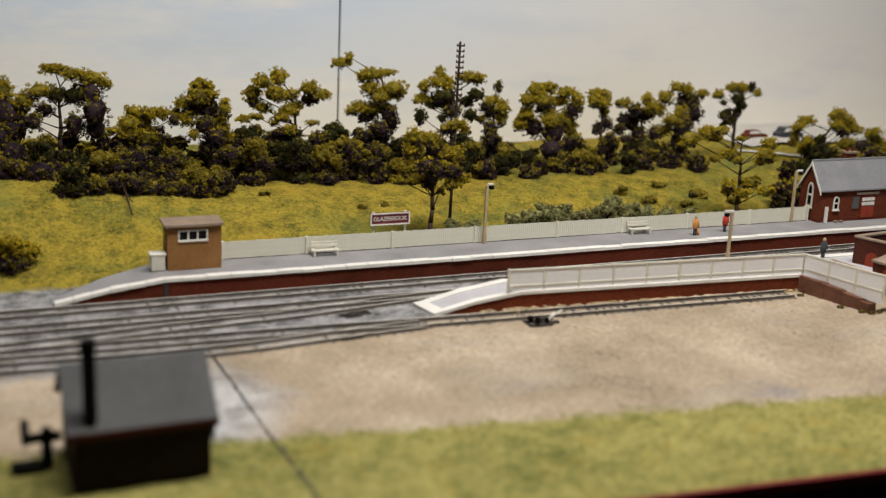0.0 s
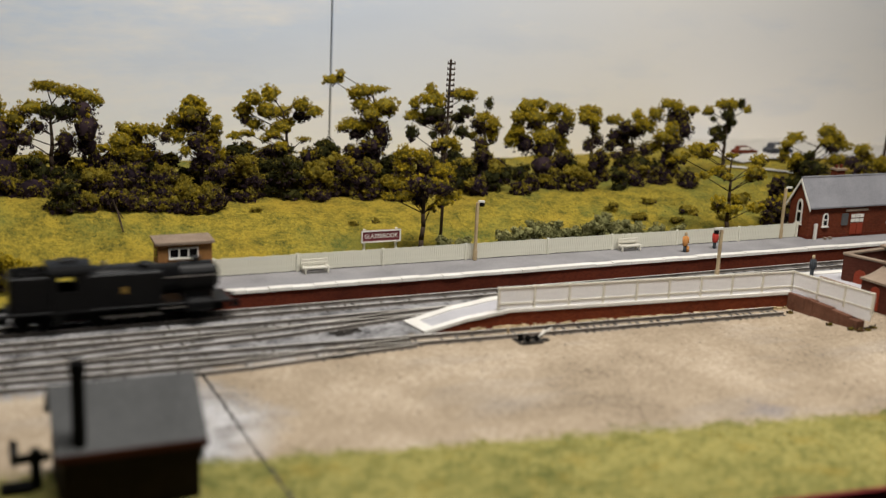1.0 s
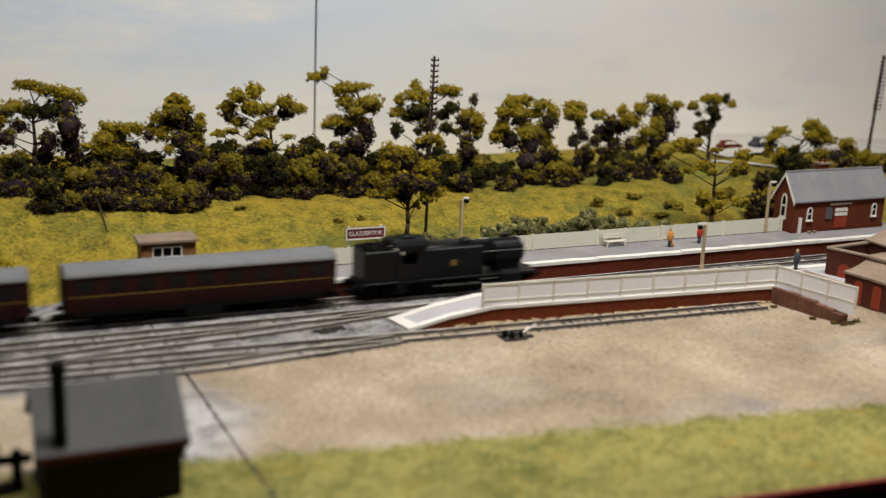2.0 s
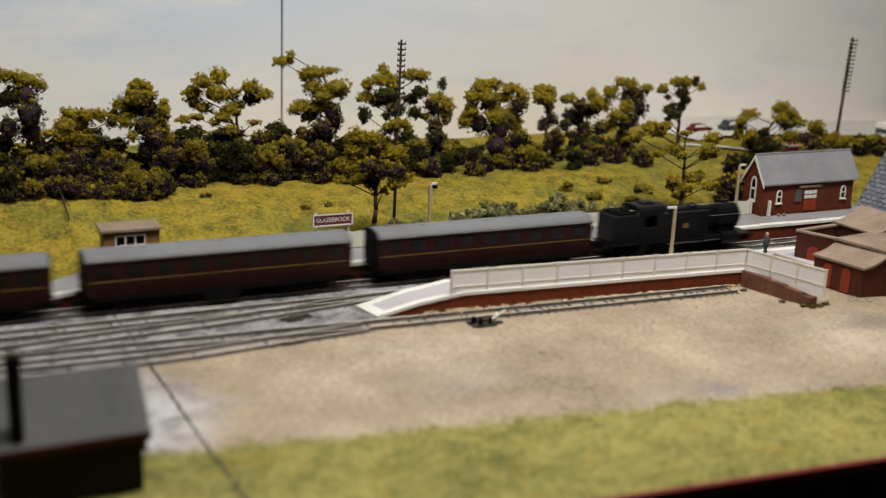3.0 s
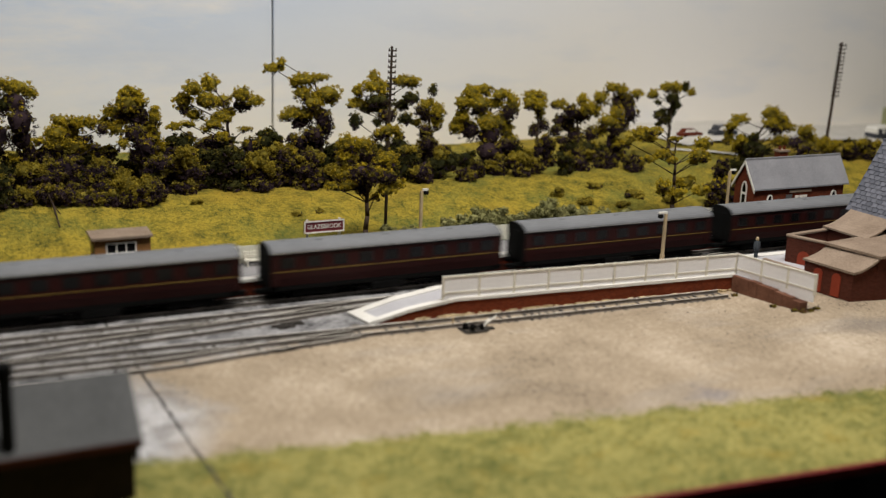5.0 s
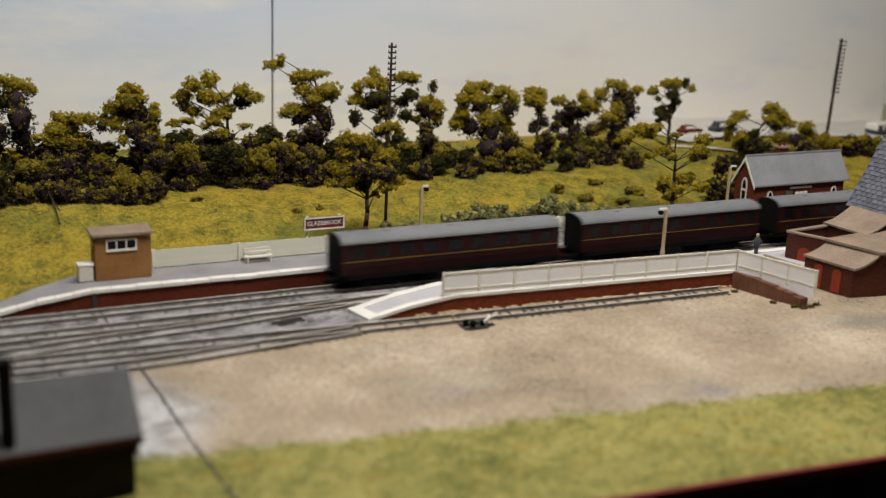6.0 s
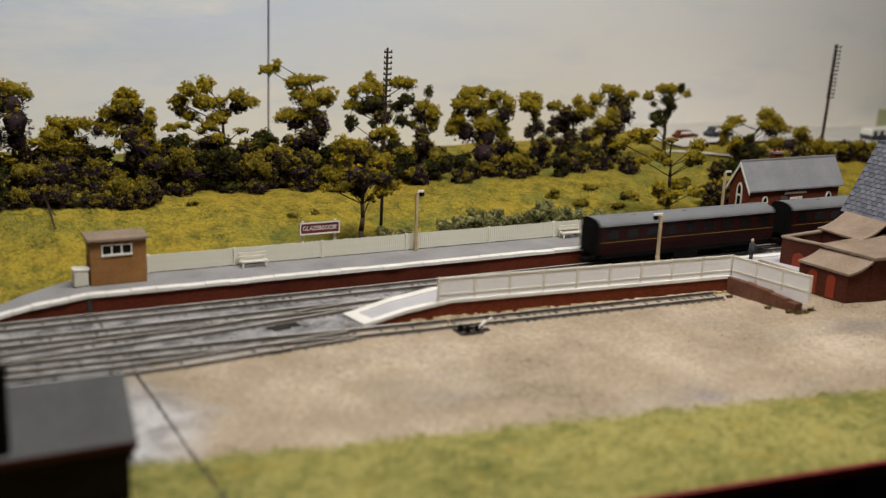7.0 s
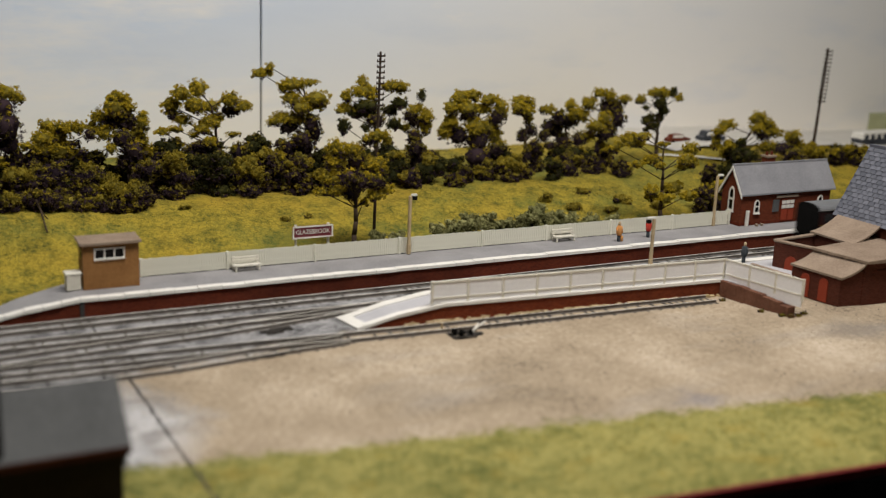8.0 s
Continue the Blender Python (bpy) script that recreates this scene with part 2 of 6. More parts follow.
MAT_FENCE = worn("white_fence", (0.60, 0.57, 0.48), (0.84, 0.81, 0.72), 0.6, 60, 800)
MAT_FENCE_FAR = worn("cream_fence", (0.62, 0.61, 0.50), (0.84, 0.82, 0.71), 0.7, 40, 800)
MAT_SLATE = worn("painted_slate", (0.20, 0.20, 0.215), (0.31, 0.31, 0.33), 0.65, 50, 900)
MAT_SLATE_DARK = worn("blue_slate", (0.075, 0.08, 0.10), (0.16, 0.165, 0.20), 0.6, 80, 500, island=True)
MAT_SLATE_TILE = tile_material("slate_tile", (0.075, 0.08, 0.10), (0.17, 0.175, 0.21))
MAT_FELT = worn("roofing_felt", (0.070, 0.072, 0.073), (0.135, 0.137, 0.138), 0.7, 40, 700)
MAT_BROWN = worn("shelter_brown", (0.20, 0.095, 0.032), (0.34, 0.17, 0.062), 0.75, 70, 700)
MAT_HUT = worn("tarred_boards", (0.010, 0.007, 0.006), (0.026, 0.017, 0.013), 0.75, 60, 500)
MAT_HUTTRIM = worn("hut_red_fascia", (0.05, 0.015, 0.010), (0.10, 0.030, 0.020), 0.7)
MAT_STONE = worn("coping_stone", (0.19, 0.138, 0.100), (0.36, 0.278, 0.21), 0.85, 60, 800)
MAT_POST = worn("pine_post", (0.35, 0.26, 0.15), (0.56, 0.44, 0.27), 0.7, 80, 700)
MAT_BLACK = worn("loco_black", (0.0025, 0.0025, 0.003), (0.006, 0.006, 0.0065), 0.40, 80, 700)
MAT_BLACKMATT = worn("underframe_black", (0.002, 0.002, 0.002), (0.006, 0.0058, 0.0055), 0.85, 80, 700)
MAT_STEEL = worn("bright_steel", (0.30, 0.29, 0.28), (0.5, 0.48, 0.46), 0.35, 80, 700, 0.9)
MAT_MAROON = worn("coach_maroon", (0.017, 0.0034, 0.0032), (0.026, 0.0050, 0.0046), 0.38, 30, 500)
MAT_GOLD = worn("lining_gold", (0.15, 0.09, 0.02), (0.24, 0.155, 0.035), 0.5)
MAT_COACHROOF = worn("coach_roof_grey", (0.135, 0.14, 0.148), (0.21, 0.216, 0.228), 0.45, 30, 500)
MAT_TREE = worn("trunk_bark", (0.022, 0.015, 0.011), (0.075, 0.052, 0.036), 0.9, 150, 900)
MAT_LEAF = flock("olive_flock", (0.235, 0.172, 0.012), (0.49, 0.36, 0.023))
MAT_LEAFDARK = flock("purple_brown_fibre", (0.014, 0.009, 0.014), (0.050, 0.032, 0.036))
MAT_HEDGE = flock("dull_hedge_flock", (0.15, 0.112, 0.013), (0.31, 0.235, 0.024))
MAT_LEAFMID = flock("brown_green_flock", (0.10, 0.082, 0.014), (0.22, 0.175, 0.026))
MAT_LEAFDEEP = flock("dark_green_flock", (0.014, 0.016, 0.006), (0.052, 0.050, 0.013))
MAT_BUSH = flock("grey_green_flock", (0.10, 0.105, 0.04), (0.33, 0.31, 0.13))
MAT_TURF = flock("turf_flock", (0.14, 0.115, 0.018), (0.38, 0.285, 0.038))
MAT_STONES = worn("loose_grit", (0.20, 0.16, 0.12), (0.62, 0.52, 0.40), 0.95, 60, 500, island=True)
MAT_SIGN = worn("sign_maroon", (0.12, 0.020, 0.026), (0.17, 0.032, 0.038), 0.5)
MAT_WHITE = worn("white_paint", (0.66, 0.64, 0.58), (0.82, 0.80, 0.74), 0.55)
MAT_EARTH = worn("brown_bank", (0.11, 0.047, 0.030), (0.22, 0.11, 0.072), 0.9, 120, 700)
MAT_RED = worn("red_paint", (0.22, 0.035, 0.016), (0.32, 0.055, 0.026), 0.6)
MAT_ORANGE = worn("tan_coat_paint", (0.50, 0.21, 0.06), (0.66, 0.32, 0.11), 0.7, 300, 900)
MAT_FIGRED = worn("red_coat_paint", (0.38, 0.035, 0.025), (0.55, 0.07, 0.05), 0.7, 300, 900)
MAT_FIGDARK = worn("navy_coat_paint", (0.02, 0.025, 0.03), (0.09, 0.10, 0.11), 0.7, 300, 900)
MAT_REDEDGE = worn("dark_red_edge", (0.13, 0.014, 0.014), (0.20, 0.026, 0.024), 0.5)
MAT_CLOTH = worn("black_drape", (0.008, 0.008, 0.009), (0.016, 0.016, 0.017), 0.95)
MAT_HALL = worn("hall_plaster", (0.16, 0.15, 0.14), (0.20, 0.19, 0.175), 0.9, 2, 40)
MAT_CAR = worn("dark_car_paint", (0.03, 0.033, 0.04), (0.06, 0.064, 0.075), 0.3)
MAT_BUSGREEN = worn("dull_green_paint", (0.24, 0.25, 0.14), (0.34, 0.35, 0.20), 0.5)
MAT_ROADGREY = worn("road_grey", (0.52, 0.50, 0.45), (0.66, 0.63, 0.58), 0.9)
MAT_GLASS = bpy.data.materials.new("window_glass")
MAT_GLASS.use_nodes = True
_g = MAT_GLASS.node_tree.nodes["Principled BSDF"]
_g.inputs["Base Color"].default_value, _g.inputs["Roughness"].default_value = (0.006, 0.006, 0.0065, 1), 0.25
_g.inputs["Specular IOR Level"].default_value = 0.22

# ---- mesh helpers ----


def part(name, bm, material, parent=None, label="", smooth=False):
    me = bpy.data.meshes.new(name)
    bm.normal_update()
    bm.to_mesh(me)
    bm.free()
    for m in material if isinstance(material, (list, tuple)) else (material,):
        me.materials.append(m)
    if smooth:
        me.polygons.foreach_set("use_smooth", [True] * len(me.polygons))
    ob = new(name, me)
    ob.parent = parent
    return tagged(ob, label)


def thing(name, label, category, x=0.0, y=0.0, z=0.0, rz=0.0, group="", kind=""):
    e = new(name)
    e.empty_display_size = 0.005
    e.matrix_world = pose(x, y, z, 0, 0, rz)
    return tagged(e, label, category, group, kind)


def box(bm, x0, x1, y0, y1, z0, z1, bevel=0.0):
    vs = [bm.verts.new((x, y, z)) for z in (z0, z1) for y in (y0, y1) for x in (x0, x1)]
    fs = [bm.faces.new([vs[i] for i in q]) for q in ((0, 2, 3, 1), (4, 5, 7, 6), (0, 1, 5, 4), (2, 6, 7, 3), (0, 4, 6, 2), (1, 3, 7, 5))]
    if bevel:
        bmesh.ops.bevel(bm, geom=list({e for f in fs for e in f.edges}), offset=bevel, segments=1, affect="EDGES")
    return bm


def box_bm(*a, **k):
    return box(bmesh.new(), *a, **k)


def tube(bm, p0, p1, r0, r1=None, seg=8, cap=True):
    p0, p1 = Vector(p0), Vector(p1)
    r1 = r0 if r1 is None else r1
    q = (p1 - p0).to_track_quat("Z", "Y")
    rings = [[bm.verts.new(p + q @ Vector((r * math.cos(a), r * math.sin(a), 0))) for a in [2 * math.pi * i / seg for i in range(seg)]]
             for p, r in ((p0, r0), (p1, r1))]
    for i in range(seg):
        bm.faces.new((rings[0][i], rings[0][(i + 1) % seg], rings[1][(i + 1) % seg], rings[1][i]))
    if cap:
        bm.faces.new(rings[0][::-1])
        bm.faces.new(rings[1])
    return bm


def tube_bm(*a, **k):
    return tube(bmesh.new(), *a, **k)


def lathe(bm, profile, centre=(0, 0, 0), seg=12, axis="Z"):
    """profile: (radius, height) from bottom to top."""
    c = Vector(centre)
    rings = []
    for r, h in profile:
        ring = []
        for i in range(seg):
            a = 2 * math.pi * i / seg
            v = (r * math.cos(a), r * math.sin(a), h) if axis == "Z" else (h, r * math.cos(a), r * math.sin(a))
            ring.append(bm.verts.new(c + Vector(v)))
        rings.append(ring)
    for a, b in zip(rings, rings[1:]):
        for i in range(seg):
            bm.faces.new((a[i], a[(i + 1) % seg], b[(i + 1) % seg], b[i]))
    bm.faces.new(rings[0][::-1])
    bm.faces.new(rings[-1])
    return bm


def prism(bm, outline, z0, z1):
    """Plan outline (x, y) raised from z0 to z1; either may be a function of x and y."""
    f0 = z0 if callable(z0) else (lambda x, y: z0)
    f1 = z1 if callable(z1) else (lambda x, y: z1)
    lo = [bm.verts.new((x, y, f0(x, y))) for x, y in outline]
    hi = [bm.verts.new((x, y, f1(x, y))) for x, y in outline]
    n = len(outline)
    bm.faces.new(lo[::-1])
    bm.faces.new(hi)
    for i in range(n):
        bm.faces.new((lo[i], lo[(i + 1) % n], hi[(i + 1) % n], hi[i]))
    bmesh.ops.recalc_face_normals(bm, faces=bm.faces)
    return bm


def strip(bm, xs, near, far, z0, top):
    """A slab along x between two edge lines, laid bay by bay so that its top follows the slope."""
    low = z0 if callable(z0) else (lambda x, y: z0)
    rows = [[bm.verts.new(v) for v in ((x, a, low(x, a)), (x, a, top(x, a)), (x, b, top(x, b)), (x, b, low(x, b)))] for x, a, b in zip(xs, near, far)]
    for p, q in zip(rows, rows[1:]):
        for i in range(3):
            bm.faces.new((p[i], q[i], q[i + 1], p[i + 1]))
    bm.faces.new(rows[0])
    bm.faces.new(rows[-1][::-1])
    bmesh.ops.recalc_face_normals(bm, faces=bm.faces)
    return bm


def extrude_x(bm, profile, x0, x1):
    """Profile (y, z) drawn out along x."""
    a = [bm.verts.new((x0, y, z)) for y, z in profile]
    b = [bm.verts.new((x1, y, z)) for y, z in profile]
    n = len(profile)
    bm.faces.new(a)
    bm.faces.new(b[::-1])
    for i in range(n):
        bm.faces.new((a[i], b[i], b[(i + 1) % n], a[(i + 1) % n]))
    bmesh.ops.recalc_face_normals(bm, faces=bm.faces)
    return bm


def mesh_part(name, verts, faces, material, parent=None, mat_index=None, smooth=False):
    me = bpy.data.meshes.new(name)
    me.from_pydata([tuple(v) for v in verts], [], [tuple(f) for f in faces])
    for m in material if isinstance(material, (list, tuple)) else (material,):
        me.materials.append(m)
    if mat_index is not None:
        me.polygons.foreach_set("material_index", np.asarray(mat_index, dtype=np.int32))
    if smooth:
        me.polygons.foreach_set("use_smooth", [True] * len(me.polygons))
    ob = new(name, me)
    ob.parent = parent
    return ob

# ---- the large structure ----
GZ = -0.002      # ballast and yard, 2 mm under the rail tops
PZ = 0.0072      # platform surface


def smooth01(t):
    t = min(1.0, max(0.0, t))
    return t * t * (3 - 2 * t)


def piece(x, pairs):
    """Straight-line table."""
    if x <= pairs[0][0]:
        return pairs[0][1]
    for (a, va), (b, vb) in zip(pairs, pairs[1:]):
        if x <= b:
            return va + (vb - va) * (x - a) / (b - a)
    return pairs[-1][1]


def front_edge(x):
    return 0.2655 - 0.101 * (x - 0.234)


def ground_z(x, y):
    crest = piece(x, [(0.0, 0.033), (0.08, 0.030), (0.17, 0.024), (0.26, 0.021), (0.46, 0.021), (0.53, 0.022), (0.60, 0.031), (0.70, 0.029), (0.82, 0.020)])
    reach = piece(x, [(0.46, 0.100), (0.60, 0.155)])
    z = GZ + (crest - GZ) * (smooth01((y - 0.556) / reach) * 0.6 + 0.4 * min(1.0, max(0.0, (y - 0.556) / reach)))
    if y > 0.56:
        z += 0.0016 * noise.noise(Vector((x * 30, y * 30, 0))) + 0.0006 * noise.noise(Vector((x * 150, y * 150, 3)))
    elif y < 0.43:
        z += 0.0005 * noise.noise(Vector((x * 60, y * 60, 7)))
    turf = 0.366 - 0.145 * x - y
    if turf > 0:
        z += 0.0012 * smooth01(turf / 0.012) + 0.0007 * noise.noise(Vector((x * 120, y * 120, 1)))
    return z


def build_ground():
    nx, ny = 420, 190
    verts, faces = [], []
    for j in range(ny + 1):
        for i in range(nx + 1):
            x = -0.40 + 1.60 * i / nx
            y = front_edge(x) + (0.815 - front_edge(x)) * j / ny
            verts.append((x, y, ground_z(x, y)))
    for j in range(ny):
        for i in range(nx):
            a = j * (nx + 1) + i
            faces.append((a, a + 1, a + nx + 2, a + nx + 1))
    ob = mesh_part("ground", verts, faces, MAT_GROUND, smooth=True)
    tagged(ob, "sandy model yard with grey ballast and yellow-green turf", "ground", kind="structure")


def build_board_joint():
    """The dark crack where two baseboards meet."""
    rng = random.Random(5)
    bm = bmesh.new()
    prev = None
    y = 0.285
    while y < 0.522:
        x = 0.0925 - 0.02 * (y - 0.3) + rng.uniform(-0.0004, 0.0004)
        w = rng.uniform(0.00018, 0.00065)
        z = ground_z(x, y) + 0.0003
        row = [bm.verts.new((x - w, y, z)), bm.verts.new((x + w, y, z))]
        if prev:
            bm.faces.new((prev[0], prev[1], row[1], row[0]))
        prev = row
        y += rng.uniform(0.002, 0.004)
    tagged(part("board_joint", bm, MAT_DARKGAP), "dark crack between two baseboards", "joint", kind="structure")


def build_fascia():
    bm = bmesh.new()
    ends = [(x, front_edge(x)) for x in (-0.4, 1.2)]
    prism(bm, [ends[0], ends[1], (ends[1][0], ends[1][1] - 0.0022), (ends[0][0], ends[0][1] - 0.0022)], -0.0032, 0.0002)
    tagged(part("fascia_edge", bm, MAT_REDEDGE), "dark red painted front edge of the layout", "edge board", kind="structure")
    bm = bmesh.new()
    n = 200
    top, low = [], []
    for i in range(n + 1):
        x = -0.4 + 1.6 * i / n
        y = front_edge(x) - 0.004 + 0.002 * math.sin(i * 1.1)
        top.append(bm.verts.new((x, y + 0.0005, -0.0034)))
        low.append(bm.verts.new((x, y - 0.004, -0.95)))
    for i in range(n):
        bm.faces.new((top[i], low[i], low[i + 1], top[i + 1]))
    tagged(part("drape", bm, MAT_CLOTH), "black cloth drape below the layout", "drape", kind="structure")


def build_backdrop():
    seam = 0.2650
    for name, x0, x1, y in (("backdrop", -0.45, seam - 0.0008, 0.800), ("backdrop", seam + 0.0008, 1.30, 0.8008)):
        tagged(part(name, box_bm(x0, x1, y, y + 0.004, 0.0, 0.42, bevel=0.0006), MAT_SKY), "painted pale cloudy sky board behind the layout", "backdrop", kind="structure")
    tagged(part("backdrop_batten", box_bm(seam - 0.02, seam + 0.02, 0.8055, 0.815, 0.0, 0.42), MAT_BATTEN), "dark batten behind the backdrop seam", "batten", kind="structure")


def build_hall():
    def slab(name, a, label):
        tagged(part(name, box_bm(*a), MAT_HALL), label, name.split("_")[0], kind="structure")
    slab("floor", (-3.0, 3.4, -3.0, 2.0, -1.06, -1.0), "plain hall floor")
    slab("ceiling", (-3.0, 3.4, -3.0, 2.0, 1.9, 1.96), "plain hall ceiling")
    slab("wall_south", (-3.0, 3.4, -3.06, -3.0, -1.0, 1.9), "plain hall wall")
    slab("wall_north", (-3.0, 3.4, 2.0, 2.06, -1.0, 1.9), "plain hall wall")
    slab("wall_west", (-3.06, -3.0, -3.0, 2.0, -1.0, 1.9), "plain hall wall")
    slab("wall_east", (3.4, 3.46, -3.0, 2.0, -1.0, 1.9), "plain hall wall")


TRACKS = [
    ("main line", [(-0.40, 0.516), (1.20, 0.516)]),
    ("second line", [(-0.40, 0.4935), (1.20, 0.4935)]),
    ("crossover", [(-0.40, 0.466), (-0.2, 0.4682), (-0.1, 0.4695), (-0.05, 0.4705), (0.01, 0.472), (0.08, 0.4785), (0.13, 0.4818), (0.16, 0.4857), (0.20, 0.4915), (0.235, 0.4935)]),
    ("yard lead", [(-0.40, 0.464), (-0.2, 0.464), (-0.1, 0.464), (-0.05, 0.464), (0.0, 0.4640), (0.05, 0.4622), (0.10, 0.4597), (0.15, 0.4572), (0.19, 0.4542), (0.30, 0.4488), (0.398, 0.4445)]),
    ("loop", [(-0.40, 0.4555), (-0.2, 0.4520), (-0.1, 0.4502), (-0.05, 0.4492), (0.0, 0.4482), (0.05, 0.4452), (0.10, 0.4445), (0.13, 0.4468), (0.16, 0.4497), (0.19, 0.4520)]),
]


def spline(points, step=0.004):
    """Even points along a smooth curve through the given ones."""
    ps = [Vector((x, y, 0)) for x, y in points]
    ps = [ps[0] * 2 - ps[1]] + ps + [ps[-1] * 2 - ps[-2]]
    out = []
    for a, b, c, d in zip(ps, ps[1:], ps[2:], ps[3:]):
        n = max(1, int((c - b).length / step))
        for i in range(n):
            t = i / n
            out.append(b + (c - b) * t if len(points) == 2 else 0.5 * (2 * b + (c - a) * t + (2 * a - 5 * b + 4 * c - d) * t * t + (3 * b - a - 3 * c + d) * t ** 3))
    out.append(ps[-2])
    return out


def build_track(label, points, lift):
    t = thing("track", f"weathered steel {label} track on dark sleepers in ballast", "track", kind="structure")
    line = spline(points)
    ways = [(line[min(i + 1, len(line) - 1)] - line[max(i - 1, 0)]).normalized() for i in range(len(line))]
    for side in (-0.0045, 0.0045):
        bm = bmesh.new()
        prof = ((-0.00045, -0.0019), (-0.0002, -0.0015), (-0.0002, -0.0007), (-0.00038, -0.0005), (-0.00038, 0.0), (0.00038, 0.0), (0.00038, -0.0005), (0.0002, -0.0007), (0.0002, -0.0015), (0.00045, -0.0019))
        prev = None
        for p, w in list(zip(line, ways))[::1 if len(points) > 2 else 20] + [(line[-1], ways[-1])]:
            nrm = Vector((-w.y, w.x, 0))
            row = [bm.verts.new(p + nrm * (side + a) + Vector((0, 0, h + lift))) for a, h in prof]
            if prev:
                for i in range(len(prof) - 1):
                    bm.faces.new((prev[i], row[i], row[i + 1], prev[i + 1]))
            prev = row
        bmesh.ops.recalc_face_normals(bm, faces=bm.faces)
        for f in bm.faces:
            f.material_index = 1 if f.normal.z > 0.9 and f.calc_center_median().z > lift - 0.0002 else 0
        part("rail", bm, (MAT_RAIL, MAT_RAILHEAD), t)
    rng = random.Random(len(label))
    bm = bmesh.new()
    for p, w in zip(line, ways):
        a = math.atan2(w.y, w.x)
        c, s = math.cos(a), math.sin(a)
        h = GZ + (rng.uniform(-0.0010, 0.0003) if p.x < 0.12 else rng.uniform(-0.0005, 0.0005)) + lift
        vs = [(u * c - v * s + p.x, u * s + v * c + p.y) for u, v in ((-0.0007, -0.0058), (0.0007, -0.0060), (0.0007, 0.0060), (-0.0007, 0.0058))]
        prism_fast(bm, vs, GZ - 0.001, h)
    tagged(part("sleepers", bm, MAT_SLEEPER, t), "dark wooden sleepers", kind="stuff")


def prism_fast(bm, outline, z0, z1):
    lo = [bm.verts.new((x, y, z0)) for x, y in outline]
    hi = [bm.verts.new((x, y, z1)) for x, y in outline]
    n = len(outline)
    bm.faces.new(hi)
    for i in range(n):
        bm.faces.new((lo[i], lo[(i + 1) % n], hi[(i + 1) % n], hi[i]))


def build_far_platform():
    t = thing("platform", "long tarmac platform with white edge and dark red brick face", "platform", kind="structure")
    y0, y1 = 0.5272, 0.5585

    def top(x, y):
        return GZ + (PZ - GZ) * piece(x, [(0.034, 0.10), (0.060, 0.66), (0.086, 1.0)])
    xs = [0.034, 0.047, 0.060, 0.073, 0.086, 0.2, 0.4, 0.6, 0.8, 1.2]
    back = [0.537, 0.543, 0.549, 0.554, y1, y1, y1, y1, y1, y1]
    bm = bmesh.new()
    strip(bm, xs, [y0 + 0.0006] * len(xs), back, GZ - 0.001, lambda x, y: top(x, y) - 0.0002)
    part("surface", bm, MAT_TARMAC, t, "grey tarmac surface")
    bm = bmesh.new()
    strip(bm, xs, [y0 + 0.0001] * len(xs), [y0 + 0.0012] * len(xs), GZ - 0.001, lambda x, y: top(x, y) - 0.0013)
    part("brick_face", bm, MAT_WALLRED, t, "dark red brick face")
    rng = random.Random(3)
    x = 0.035
    while x < 0.72:
        w = 0.0085 if x < 0.09 else 0.012
        dy, dz = rng.uniform(-0.00025, 0.00025), rng.uniform(-0.00018, 0.00018)
        bm = bmesh.new()
        prism(bm, [(x + 0.00015, y0 - 0.0008 + dy), (x + w - 0.00015, y0 - 0.0008 + dy), (x + w - 0.00015, y0 + 0.0040 + dy), (x + 0.00015, y0 + 0.0042 - dy)],
              lambda a, b: top(a, b) - 0.0014, lambda a, b: top(a, b) + 0.0002 + dz)
        part("edging_slab", bm, MAT_EDGE, t)
        x += w
    bm = bmesh.new()
    box(bm, x, 1.2, y0 - 0.0008, y0 + 0.0041, PZ - 0.0014, PZ + 0.0002)
    part("edging_slab", bm, MAT_EDGE, t)
    part("joint_pier", box_bm(0.0855, 0.0875, y0 - 0.0004, y0 + 0.001, GZ, PZ - 0.0015), MAT_DARKGAP, t, "dark joint in the brick face")


def near_front(x):
    return 0.4642 - 0.0725 * (x - 0.215)


def near_back(x):
    return 0.4842 - 0.02 * (x - 0.25)


